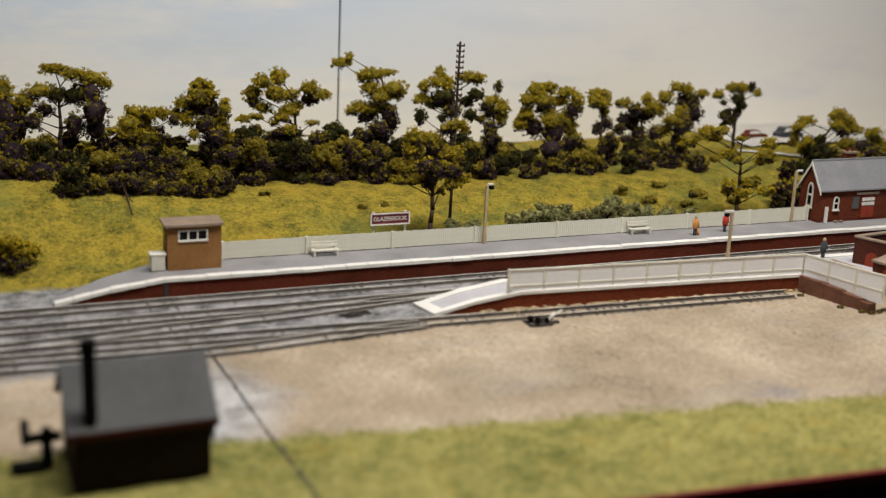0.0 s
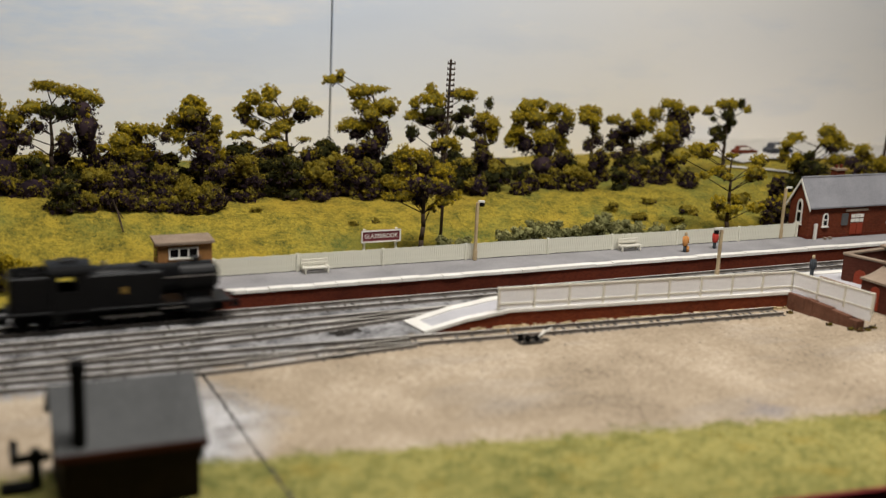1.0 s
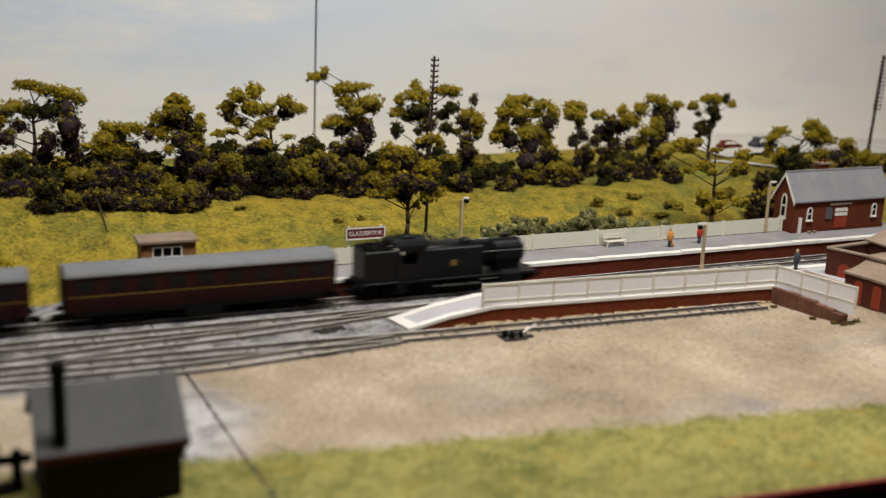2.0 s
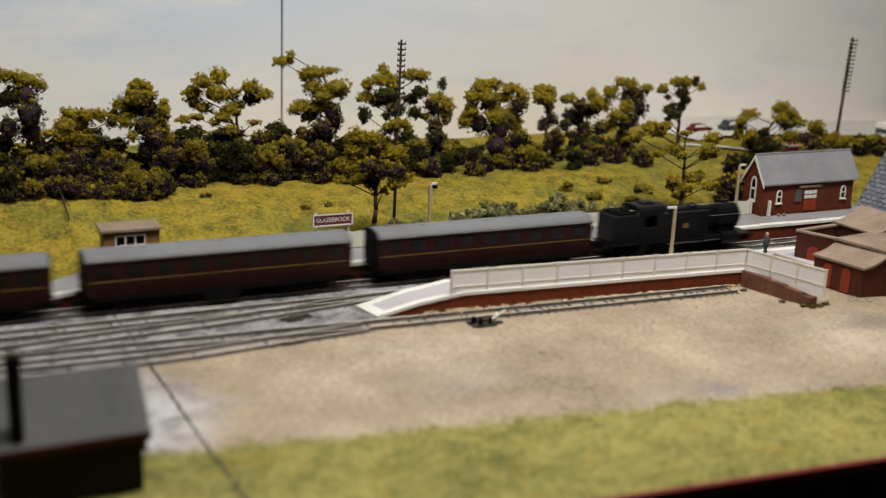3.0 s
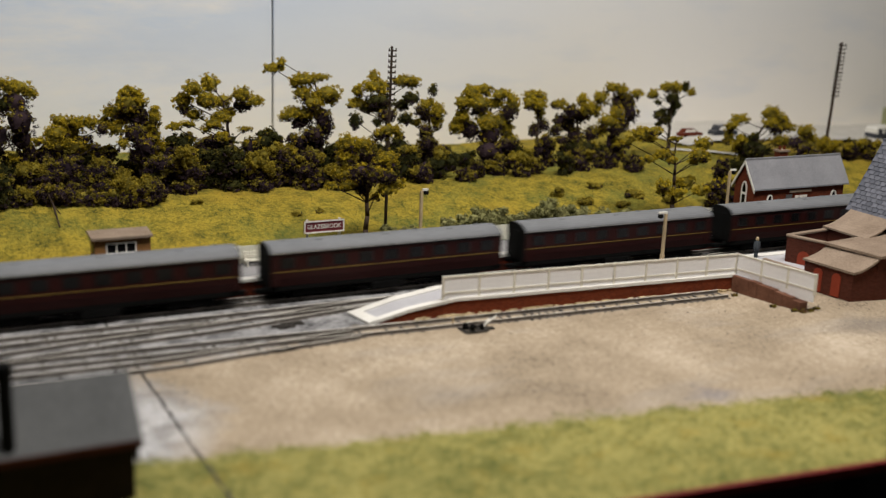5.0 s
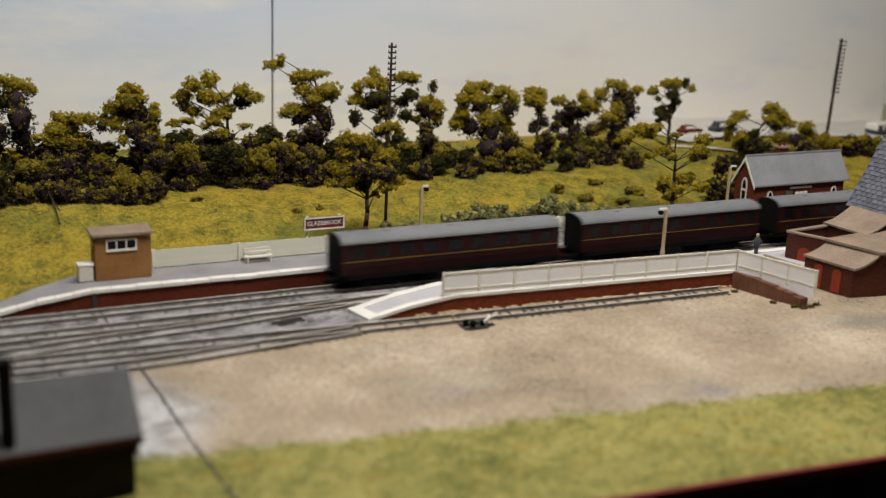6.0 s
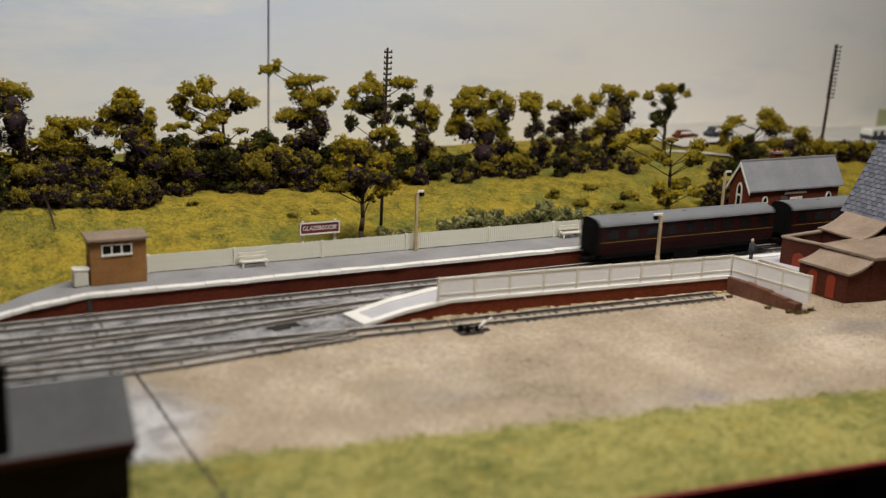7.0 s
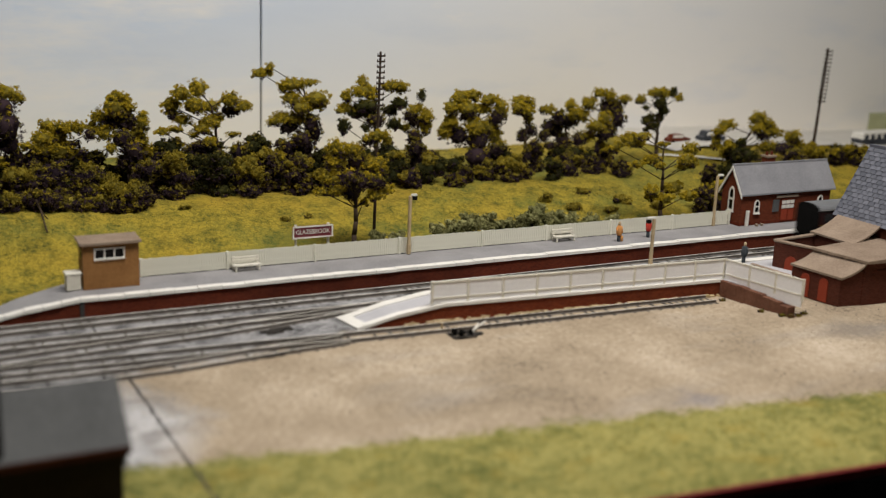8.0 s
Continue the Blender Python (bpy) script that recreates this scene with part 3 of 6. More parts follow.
def build_near_platform():
    t = thing("platform", "short bay platform with white-edged ramp and red brick face", "platform", kind="structure")

    def top(x, y):
        return GZ + (PZ - GZ) * piece(x, [(0.200, 0.04), (0.222, 0.62), (0.246, 1.0)])
    xs = [0.2015, 0.212, 0.222, 0.234, 0.246, 0.32, 0.410]
    bm = bmesh.new()
    strip(bm, xs, [near_front(x) + 0.0007 for x in xs], [near_back(x) - 0.0004 for x in xs], GZ - 0.001, lambda x, y: top(x, y) - 0.0002)
    prism(bm, [(0.410, near_front(0.41) + 0.0007), (0.4130, 0.4410), (0.4245, 0.440), (0.9, 0.440), (0.9, near_back(0.5) - 0.0004), (0.41, near_back(0.41) - 0.0004)], GZ - 0.001, PZ - 0.0002)
    part("surface", bm, MAT_BAYTOP, t, "pale grey surface")
    bm = bmesh.new()
    strip(bm, xs, [near_front(x) + 0.0001 for x in xs], [near_front(x) + 0.0011 for x in xs], GZ - 0.001, lambda x, y: top(x, y) - 0.0012)
    part("brick_face", bm, MAT_BAYRED, t, "red brick face")
    bm = bmesh.new()
    for k in range(8):
        ya, yb = 0.4498 - 0.0052 * k, 0.4498 - 0.0052 * (k + 1)
        xa, xb = 0.4090 + 0.0012 * k, 0.4090 + 0.0012 * (k + 1)
        hh = PZ - 0.0002 - 0.0006 * k * k / 8 - 0.0003 * (k % 2)
        prism(bm, [(xa - 0.0007, ya), (xb - 0.0007 - 0.0003 * (k % 3), yb), (xb + 0.0042, yb), (xa + 0.0042, ya)], GZ - 0.001, lambda x, y, hh=hh, ya=ya: hh - 0.05 * (ya - y))
    part("return_wall", bm, MAT_EARTH, t, "weathered brown return bank")
    for name, line in (("front_edging", near_front), ("back_edging", lambda x: near_back(x) - 0.0046)):
        bm = bmesh.new()
        ex = xs if name == "front_edging" else xs + [0.46, 0.9]
        wide = 0.0046 if name == "back_edging" else 0.0036
        strip(bm, ex, [line(x) - 0.0004 for x in ex], [line(x) + wide for x in ex], lambda x, y: top(x, y) - 0.0013, lambda x, y: top(x, y) + 0.0003)
        part(name, bm, MAT_EDGE, t, "white painted edging")
    bm = bmesh.new()
    prism(bm, [(0.1982, 0.4845), (0.2012, 0.4650), (0.2068, 0.4650), (0.2040, 0.4845)], lambda x, y: top(x, y) - 0.0008, lambda x, y: top(x, y) + 0.00055)
    part("ramp_foot", bm, MAT_EDGE, t, "white painted ramp foot")
    # a strip of pale spoil along the foot of the wall
    rng = random.Random(8)
    bm = bmesh.new()
    for i in range(170):
        x = rng.uniform(0.225, 0.408)
        box(bm, x, x + rng.uniform(0.001, 0.004), near_front(x) - rng.uniform(0.0006, 0.0016), near_front(x) + 0.0004, GZ - 0.0004, GZ + rng.uniform(0.0004, 0.0016))
    tagged(part("spoil", bm, MAT_CRUMB, t), "pale crumbs along the wall foot", kind="stuff")


def build_white_fence():
    """Panelled fence along the bay platform, with a return to the goods yard."""
    pts = [(0.2395 + 0.01905 * i, None) for i in range(10)]
    run = [(x, near_front(x) + 0.0012) for x, _ in pts]
    ret = [(run[-1][0] + 0.0005 + (0.4218 - run[-1][0]) * k / 3, run[-1][1] + (0.404 - run[-1][1]) * k / 3) for k in range(4)]
    for label, line in (("white panelled fence along the bay platform", run), ("white panelled fence returning beside the goods yard", ret)):
        t = thing("fence", label, "fence")
        for (xa, ya), (xb, yb) in zip(line, line[1:]):
            d = Vector((xb - xa, yb - ya, 0))
            a, ln = math.degrees(math.atan2(d.y, d.x)), d.length
            for name, spec in (("panel", (0, ln, -0.0003, 0.0003, 0.0004 if line is run else -0.0035, 0.0106)), ("top_rail", (0, ln, -0.0006, 0.0004, 0.0106, 0.0114)),
                               ("bottom_rail", (0, ln, -0.0006, 0.0004, 0.0026, 0.0033))):
                ob = part(name, box_bm(*spec), MAT_PANEL if name == "panel" else MAT_FENCE, t)
                ob.matrix_basis = pose(xa, ya, PZ, 0, 0, a)
        for x, y in line:
            ob = part("post", box_bm(-0.0005, 0.0005, -0.0008, 0.0005, 0, 0.0116), MAT_FENCE, t)
            ob.matrix_basis = pose(x, y, PZ)


def build_picket_fence():
    t = thing("fence", "long cream picket fence behind the platform", "fence")
    y = 0.5558
    rng = random.Random(2)
    proto = part("picket", box_bm(0, 0.00117, -0.0002, 0, 0.0003, 0.0094), MAT_FENCE_FAR, t)
    for k in range(296):
        o = proto if k == 0 else proto.copy()
        if k:
            scene.collection.objects.link(o)
        o.matrix_basis = pose(0.1195 + 0.0013 * k, y, PZ + rng.uniform(-0.0002, 0.0002))
    for z in (0.0022, 0.0072):
        part("rail", box_bm(0.1195, 0.506, y + 0.0001, y + 0.0008, PZ + z, PZ + z + 0.0012), MAT_FENCE_FAR, t)
    part("backing", box_bm(0.1195, 0.506, y + 0.0009, y + 0.0014, PZ, PZ + 0.0088), MAT_FENCE_FAR, t)
    for x in (0.120, 0.165, 0.214, 0.2645, 0.318, 0.3625, 0.41, 0.458, 0.505):
        part("post", box_bm(x, x + 0.0012, y - 0.0009, y + 0.0008, PZ, PZ + 0.0097), MAT_FENCE_FAR, t)


build_ground()
build_board_joint()
build_fascia()
build_backdrop()
build_hall()
for _i, (_label, _points) in enumerate(TRACKS):
    build_track(_label, _points, (0.0, 0.0, -0.00015, 0.0, -0.00015)[_i])
build_far_platform()
build_near_platform()
build_white_fence()
build_picket_fence()

# ---- trees and bushes ----

def sub_lobes(rng, out, centre, rx, ry, rz, grain, tone):
    """A torn piece of foam: small knobs over an ellipsoid, each covered with flakes and a few loose wisps (millimetres)."""
    verts, faces, mats, count = out
    area = rx * rz + 0.5 * ry * (rx + rz)
    n = int(min(64, max(10, area * 0.66 / grain ** 2)))
    d = rng.normal(size=(n, 3))
    d /= np.linalg.norm(d, axis=1)[:, None]
    d[:, 1] = np.where(rng.random(n) < 0.72, -np.abs(d[:, 1]), d[:, 1])
    radii = np.array((rx, ry, rz))
    lobe = grain * rng.uniform(0.75, 1.6, n)
    mid = np.array(centre) + d * radii * rng.uniform(0.66, 1.04, n)[:, None]
    # each knob's stuff: flock on tops, dark fibre beneath, partly colouring in underside shade
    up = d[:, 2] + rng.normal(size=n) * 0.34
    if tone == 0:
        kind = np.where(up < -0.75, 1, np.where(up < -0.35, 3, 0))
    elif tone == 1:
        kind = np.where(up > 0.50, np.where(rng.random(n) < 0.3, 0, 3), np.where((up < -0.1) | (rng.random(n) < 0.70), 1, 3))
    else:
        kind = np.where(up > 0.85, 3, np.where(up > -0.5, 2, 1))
    per = 24
    m = n * per
    e = rng.normal(size=(m, 3))
    e /= np.linalg.norm(e, axis=1)[:, None]
    lob = np.repeat(lobe, per)
    far = rng.uniform(0.78, 1.05, m)
    wisp = rng.random(m) < 0.13
    far[wisp] = rng.uniform(1.05, 1.9, int(wisp.sum()))
    p = np.repeat(mid, per, axis=0) + e * (lob * far)[:, None] * np.array((1.0, 1.0, 0.9))
    normal = e + 0.55 * rng.normal(size=(m, 3))
    u = np.cross(normal, rng.normal(size=(m, 3)))
    u /= np.linalg.norm(u, axis=1)[:, None] + 1e-9
    w = np.cross(normal, u)
    w /= np.linalg.norm(w, axis=1)[:, None] + 1e-9
    size = lob * rng.uniform(0.26, 0.54, m)
    a, b = u * size[:, None], w * (size * rng.uniform(0.5, 1.0, m) * np.where(wisp, 0.45, 1.0))[:, None]
    quad = np.stack((p - a - b * 0.4, p + a * 0.3 - b, p + a + b * 0.5, p - a * 0.2 + b), axis=1) * 0.001
    k = np.repeat(kind, per)
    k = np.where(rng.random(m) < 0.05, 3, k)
    # a rough ball added inside to block light, its colour darkening the gaps
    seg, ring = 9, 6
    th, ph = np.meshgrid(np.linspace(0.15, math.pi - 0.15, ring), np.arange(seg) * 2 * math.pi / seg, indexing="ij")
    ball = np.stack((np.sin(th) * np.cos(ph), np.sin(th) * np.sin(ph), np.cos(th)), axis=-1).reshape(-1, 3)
    light_block = (ball * radii * 0.70 * rng.uniform(0.85, 1.12, (len(ball), 1)) + np.array(centre)) * 0.001
    i, j = np.meshgrid(np.arange(ring - 1), np.arange(seg), indexing="ij")
    cells = np.stack((i * seg + j, (i + 1) * seg + j, (i + 1) * seg + (j + 1) % seg, i * seg + (j + 1) % seg), axis=-1).reshape(-1, 4)
    verts += [quad.reshape(-1, 3), light_block]
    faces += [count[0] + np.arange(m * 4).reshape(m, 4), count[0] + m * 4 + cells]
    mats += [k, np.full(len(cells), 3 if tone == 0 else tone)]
    count[0] += m * 4 + len(light_block)


def foliage_part(name, out, materials, parent):
    co, quads = np.concatenate(out[0]), np.concatenate(out[1]).astype(np.int32)
    me = bpy.data.meshes.new(name)
    me.vertices.add(len(co))
    me.vertices.foreach_set("co", co.astype(np.float32).ravel())
    me.loops.add(quads.size)
    me.loops.foreach_set("vertex_index", quads.ravel())
    me.polygons.add(len(quads))
    me.polygons.foreach_set("loop_start", np.arange(0, quads.size, 4, dtype=np.int32))
    me.polygons.foreach_set("material_index", np.concatenate(out[2]).astype(np.int32))
    me.update(calc_edges=True)
    for m in materials:
        me.materials.append(m)
    ob = new(name, me)
    ob.parent = parent
    return ob


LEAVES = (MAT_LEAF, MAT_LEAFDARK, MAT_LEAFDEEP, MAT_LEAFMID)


def build_tree(seed, y, foot, clumps):
    """y: its distance; foot: where the trunk stands; clumps: place along the line, height, two radii in millimetres,
    and the stuff (0 olive flock, 1 purple-brown fibre, 2 dark green flock)."""
    rng = np.random.default_rng(seed)
    fx = foot * 0.001
    fz = ground_z(fx, y) - 0.001
    bright = sum(1 for c in clumps if c[4] == 0) > len(clumps) / 2
    label = "model tree with torn olive foliage on a thin dark trunk" if bright else "model tree with dense purple-brown and olive foliage"
    t = thing("tree", label, "tree", fx, y, fz, group="trees on the bank")
    top = max(c[1] for c in clumps)
    low = min(c[1] for c in clumps)
    bm = bmesh.new()
    fork_z = low + 0.75 * (top - low) - fz * 1000
    path = [Vector((0, 0, 0))]
    n = 8
    mean_x = sum(c[0] for c in clumps) / len(clumps) - foot
    for i in range(1, n + 1):
        k = i / n
        path.append(Vector((mean_x * 0.45 * k * k + rng.normal() * 0.4, rng.normal() * 0.4, fork_z * k)))
    for i in range(n):
        tube(bm, path[i] * 0.001, path[i + 1] * 0.001, 0.0018 - 0.0013 * i / n, 0.0018 - 0.0013 * (i + 1) / n, 7)
    for i in range(5):
        a = i * 1.26 + 0.4
        tube(bm, (0.0005 * math.cos(a), 0.0005 * math.sin(a), 0.0025), (0.0030 * math.cos(a), 0.0030 * math.sin(a), 0.0004), 0.0009, 0.0003, 5)
    out = ([], [], [], [0])
    fill = 1.27 if y > 0.6 else 1.40
    for x, z, rx, rz, tone in clumps:
        dy = float(rng.uniform(-5, 5))
        end = Vector((x - foot, dy, z - fz * 1000))
        reach = max(fork_z * 0.25, end.z - 1 - 0.35 * abs(end.x)) / fork_z * n
        start = path[max(1, min(n, int(reach)))]
        mid = (start + end) * 0.5 + Vector((0, 0, -0.10 * abs(end.x - start.x) + 2))
        a = start
        for k in (0.25, 0.5, 0.75, 1.0):
            b = start * (1 - k) ** 2 + mid * 2 * k * (1 - k) + end * k * k
            tube(bm, a * 0.001, b * 0.001, 0.00042 - 0.0002 * (k - 0.25), 0.00042 - 0.0002 * k, 5)
            a = b
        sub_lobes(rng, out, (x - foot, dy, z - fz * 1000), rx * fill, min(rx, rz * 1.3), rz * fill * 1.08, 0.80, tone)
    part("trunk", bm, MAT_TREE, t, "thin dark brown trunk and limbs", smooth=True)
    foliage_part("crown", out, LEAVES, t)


def build_bush(seed, x, y, z, r, tone, mats=LEAVES, label="low bush of dark purple-brown and olive foam", group="hedge on the bank", flat=0.8):
    rng = np.random.default_rng(seed)
    out = ([], [], [], [0])
    base = ground_z(x, y)
    t = thing("bush", label, "bush", x, y, base - 0.0005, group=group)
    h = (z - base) * 1000
    grain = min(1.0, max(0.5, r * 0.12))
    sub_lobes(rng, out, (0, 0, h), r * 0.85, r * 0.75, r * flat * 0.85, grain, tone)
    for _ in range(4):
        a = rng.uniform(0, 6.283)
        q = r * rng.uniform(0.35, 0.55)
        # odd lobes turn olive above, dark fibre below: underside shade in the colour
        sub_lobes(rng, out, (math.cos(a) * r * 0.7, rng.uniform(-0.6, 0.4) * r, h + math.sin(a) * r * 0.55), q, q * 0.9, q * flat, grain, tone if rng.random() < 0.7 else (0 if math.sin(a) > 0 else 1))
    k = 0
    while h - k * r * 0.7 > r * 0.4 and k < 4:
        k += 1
        # lower lobes get the darker stuff, partly as shade put into colour
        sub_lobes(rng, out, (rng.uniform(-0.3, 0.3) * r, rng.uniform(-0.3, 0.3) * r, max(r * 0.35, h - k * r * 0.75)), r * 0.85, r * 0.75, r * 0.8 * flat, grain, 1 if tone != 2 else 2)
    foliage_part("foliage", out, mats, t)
    bm = bmesh.new()
    for i in range(3):
        tube(bm, (0.001 * (i - 1), 0, 0), (0.0025 * (i - 1), 0.0005 * i, max(0.002, h * 0.001)), 0.0006, 0.0003, 5)
    part("stem", bm, MAT_TREE, t)


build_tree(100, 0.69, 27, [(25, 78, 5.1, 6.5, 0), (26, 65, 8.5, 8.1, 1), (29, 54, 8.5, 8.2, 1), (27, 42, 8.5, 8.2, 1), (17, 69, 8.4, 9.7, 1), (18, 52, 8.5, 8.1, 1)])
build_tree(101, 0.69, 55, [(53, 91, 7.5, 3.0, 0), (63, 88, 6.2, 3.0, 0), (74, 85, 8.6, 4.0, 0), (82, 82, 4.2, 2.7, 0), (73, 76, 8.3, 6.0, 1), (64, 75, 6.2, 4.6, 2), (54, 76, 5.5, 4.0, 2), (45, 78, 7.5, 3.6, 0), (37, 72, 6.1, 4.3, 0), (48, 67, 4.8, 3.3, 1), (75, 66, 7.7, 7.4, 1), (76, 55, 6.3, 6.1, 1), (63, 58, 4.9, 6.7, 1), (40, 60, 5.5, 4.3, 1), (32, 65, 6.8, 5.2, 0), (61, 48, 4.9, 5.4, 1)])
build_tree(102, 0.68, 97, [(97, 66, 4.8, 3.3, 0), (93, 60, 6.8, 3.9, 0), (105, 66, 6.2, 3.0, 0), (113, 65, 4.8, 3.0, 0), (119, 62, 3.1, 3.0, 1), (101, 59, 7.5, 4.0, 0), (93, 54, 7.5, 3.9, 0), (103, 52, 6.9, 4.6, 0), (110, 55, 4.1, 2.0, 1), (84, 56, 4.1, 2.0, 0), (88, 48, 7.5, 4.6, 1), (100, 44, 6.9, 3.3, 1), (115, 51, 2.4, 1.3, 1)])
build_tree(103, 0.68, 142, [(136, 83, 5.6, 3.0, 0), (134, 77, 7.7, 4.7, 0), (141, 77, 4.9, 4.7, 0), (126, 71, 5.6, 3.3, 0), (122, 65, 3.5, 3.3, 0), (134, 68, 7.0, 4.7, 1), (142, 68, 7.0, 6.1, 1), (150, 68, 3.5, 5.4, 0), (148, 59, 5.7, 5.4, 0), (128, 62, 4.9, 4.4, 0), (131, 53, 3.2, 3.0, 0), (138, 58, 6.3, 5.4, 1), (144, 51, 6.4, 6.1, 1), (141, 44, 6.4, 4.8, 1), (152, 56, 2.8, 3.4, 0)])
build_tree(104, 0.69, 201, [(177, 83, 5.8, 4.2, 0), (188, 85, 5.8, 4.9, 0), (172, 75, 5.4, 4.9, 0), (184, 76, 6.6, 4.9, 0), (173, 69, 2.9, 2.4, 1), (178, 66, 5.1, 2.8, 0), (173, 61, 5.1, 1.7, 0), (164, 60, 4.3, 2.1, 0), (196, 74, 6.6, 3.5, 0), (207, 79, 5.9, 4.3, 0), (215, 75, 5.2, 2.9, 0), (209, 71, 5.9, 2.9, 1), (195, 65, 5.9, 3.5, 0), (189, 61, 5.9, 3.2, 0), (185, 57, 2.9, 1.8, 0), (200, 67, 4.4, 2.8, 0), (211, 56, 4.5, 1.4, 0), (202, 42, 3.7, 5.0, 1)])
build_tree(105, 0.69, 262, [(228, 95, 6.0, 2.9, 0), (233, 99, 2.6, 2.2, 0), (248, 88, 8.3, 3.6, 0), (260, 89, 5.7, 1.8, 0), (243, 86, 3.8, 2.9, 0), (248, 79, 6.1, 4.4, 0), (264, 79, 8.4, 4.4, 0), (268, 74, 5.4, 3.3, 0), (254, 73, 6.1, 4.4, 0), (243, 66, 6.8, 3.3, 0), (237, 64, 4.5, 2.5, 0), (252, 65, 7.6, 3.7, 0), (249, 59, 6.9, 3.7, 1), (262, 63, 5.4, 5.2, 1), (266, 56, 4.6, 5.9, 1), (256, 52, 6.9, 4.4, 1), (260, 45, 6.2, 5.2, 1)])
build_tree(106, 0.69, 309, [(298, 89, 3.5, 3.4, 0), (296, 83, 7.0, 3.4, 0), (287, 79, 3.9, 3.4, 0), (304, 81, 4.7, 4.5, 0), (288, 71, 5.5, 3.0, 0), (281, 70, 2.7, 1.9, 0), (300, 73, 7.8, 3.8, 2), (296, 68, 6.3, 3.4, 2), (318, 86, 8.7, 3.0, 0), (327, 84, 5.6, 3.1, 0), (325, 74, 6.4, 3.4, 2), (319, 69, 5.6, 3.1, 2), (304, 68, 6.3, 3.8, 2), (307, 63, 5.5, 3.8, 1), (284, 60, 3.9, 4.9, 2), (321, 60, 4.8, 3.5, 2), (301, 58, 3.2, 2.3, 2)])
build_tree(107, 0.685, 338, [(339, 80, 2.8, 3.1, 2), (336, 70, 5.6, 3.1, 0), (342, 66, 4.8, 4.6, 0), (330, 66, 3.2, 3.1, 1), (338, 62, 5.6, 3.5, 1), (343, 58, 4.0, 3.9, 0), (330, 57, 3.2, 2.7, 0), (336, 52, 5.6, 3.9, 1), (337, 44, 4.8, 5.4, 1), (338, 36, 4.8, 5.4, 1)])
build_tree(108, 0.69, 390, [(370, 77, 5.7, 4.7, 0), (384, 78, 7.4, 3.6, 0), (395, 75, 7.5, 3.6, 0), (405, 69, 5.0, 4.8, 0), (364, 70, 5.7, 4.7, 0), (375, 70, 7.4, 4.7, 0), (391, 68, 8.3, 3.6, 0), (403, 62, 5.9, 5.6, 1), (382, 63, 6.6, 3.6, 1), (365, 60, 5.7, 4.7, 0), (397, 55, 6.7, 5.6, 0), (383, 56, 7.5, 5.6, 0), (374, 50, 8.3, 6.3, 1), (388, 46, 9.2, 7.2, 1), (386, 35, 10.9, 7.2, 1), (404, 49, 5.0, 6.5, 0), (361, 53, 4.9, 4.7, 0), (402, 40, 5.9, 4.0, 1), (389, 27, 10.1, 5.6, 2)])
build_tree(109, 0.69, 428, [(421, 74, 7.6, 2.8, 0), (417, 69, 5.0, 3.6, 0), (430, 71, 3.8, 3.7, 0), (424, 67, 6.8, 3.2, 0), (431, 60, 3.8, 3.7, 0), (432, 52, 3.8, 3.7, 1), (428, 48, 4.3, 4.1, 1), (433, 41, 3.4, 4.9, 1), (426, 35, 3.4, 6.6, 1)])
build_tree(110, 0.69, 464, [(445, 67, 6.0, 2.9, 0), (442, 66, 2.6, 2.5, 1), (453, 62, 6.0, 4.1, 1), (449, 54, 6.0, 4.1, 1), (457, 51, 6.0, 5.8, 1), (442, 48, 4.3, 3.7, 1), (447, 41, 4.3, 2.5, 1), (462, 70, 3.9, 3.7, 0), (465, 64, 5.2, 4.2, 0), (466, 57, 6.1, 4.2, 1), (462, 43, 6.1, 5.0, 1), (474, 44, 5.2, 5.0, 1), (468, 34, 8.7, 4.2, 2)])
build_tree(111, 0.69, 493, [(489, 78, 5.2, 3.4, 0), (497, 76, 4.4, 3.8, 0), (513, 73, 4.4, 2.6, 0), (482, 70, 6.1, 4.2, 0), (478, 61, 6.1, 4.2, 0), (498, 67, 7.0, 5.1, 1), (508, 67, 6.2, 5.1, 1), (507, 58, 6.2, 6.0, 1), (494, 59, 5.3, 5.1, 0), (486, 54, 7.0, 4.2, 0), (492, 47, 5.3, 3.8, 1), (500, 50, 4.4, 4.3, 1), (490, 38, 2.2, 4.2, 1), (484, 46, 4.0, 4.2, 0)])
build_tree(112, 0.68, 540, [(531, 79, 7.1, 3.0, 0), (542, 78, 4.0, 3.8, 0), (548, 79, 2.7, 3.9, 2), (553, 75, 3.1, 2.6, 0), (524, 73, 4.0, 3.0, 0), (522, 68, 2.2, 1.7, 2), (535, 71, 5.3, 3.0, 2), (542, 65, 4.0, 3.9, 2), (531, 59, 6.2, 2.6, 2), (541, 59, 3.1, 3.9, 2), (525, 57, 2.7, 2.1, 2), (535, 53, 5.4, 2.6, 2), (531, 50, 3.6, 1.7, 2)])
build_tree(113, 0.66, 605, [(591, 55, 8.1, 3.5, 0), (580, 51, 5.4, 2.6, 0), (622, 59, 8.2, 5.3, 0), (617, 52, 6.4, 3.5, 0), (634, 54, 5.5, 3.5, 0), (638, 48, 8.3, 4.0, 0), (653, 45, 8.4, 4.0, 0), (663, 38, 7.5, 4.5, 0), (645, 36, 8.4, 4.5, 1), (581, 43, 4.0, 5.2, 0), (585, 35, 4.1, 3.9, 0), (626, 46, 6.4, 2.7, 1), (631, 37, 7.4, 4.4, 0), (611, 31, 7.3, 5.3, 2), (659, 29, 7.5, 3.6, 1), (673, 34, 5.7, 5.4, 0)])
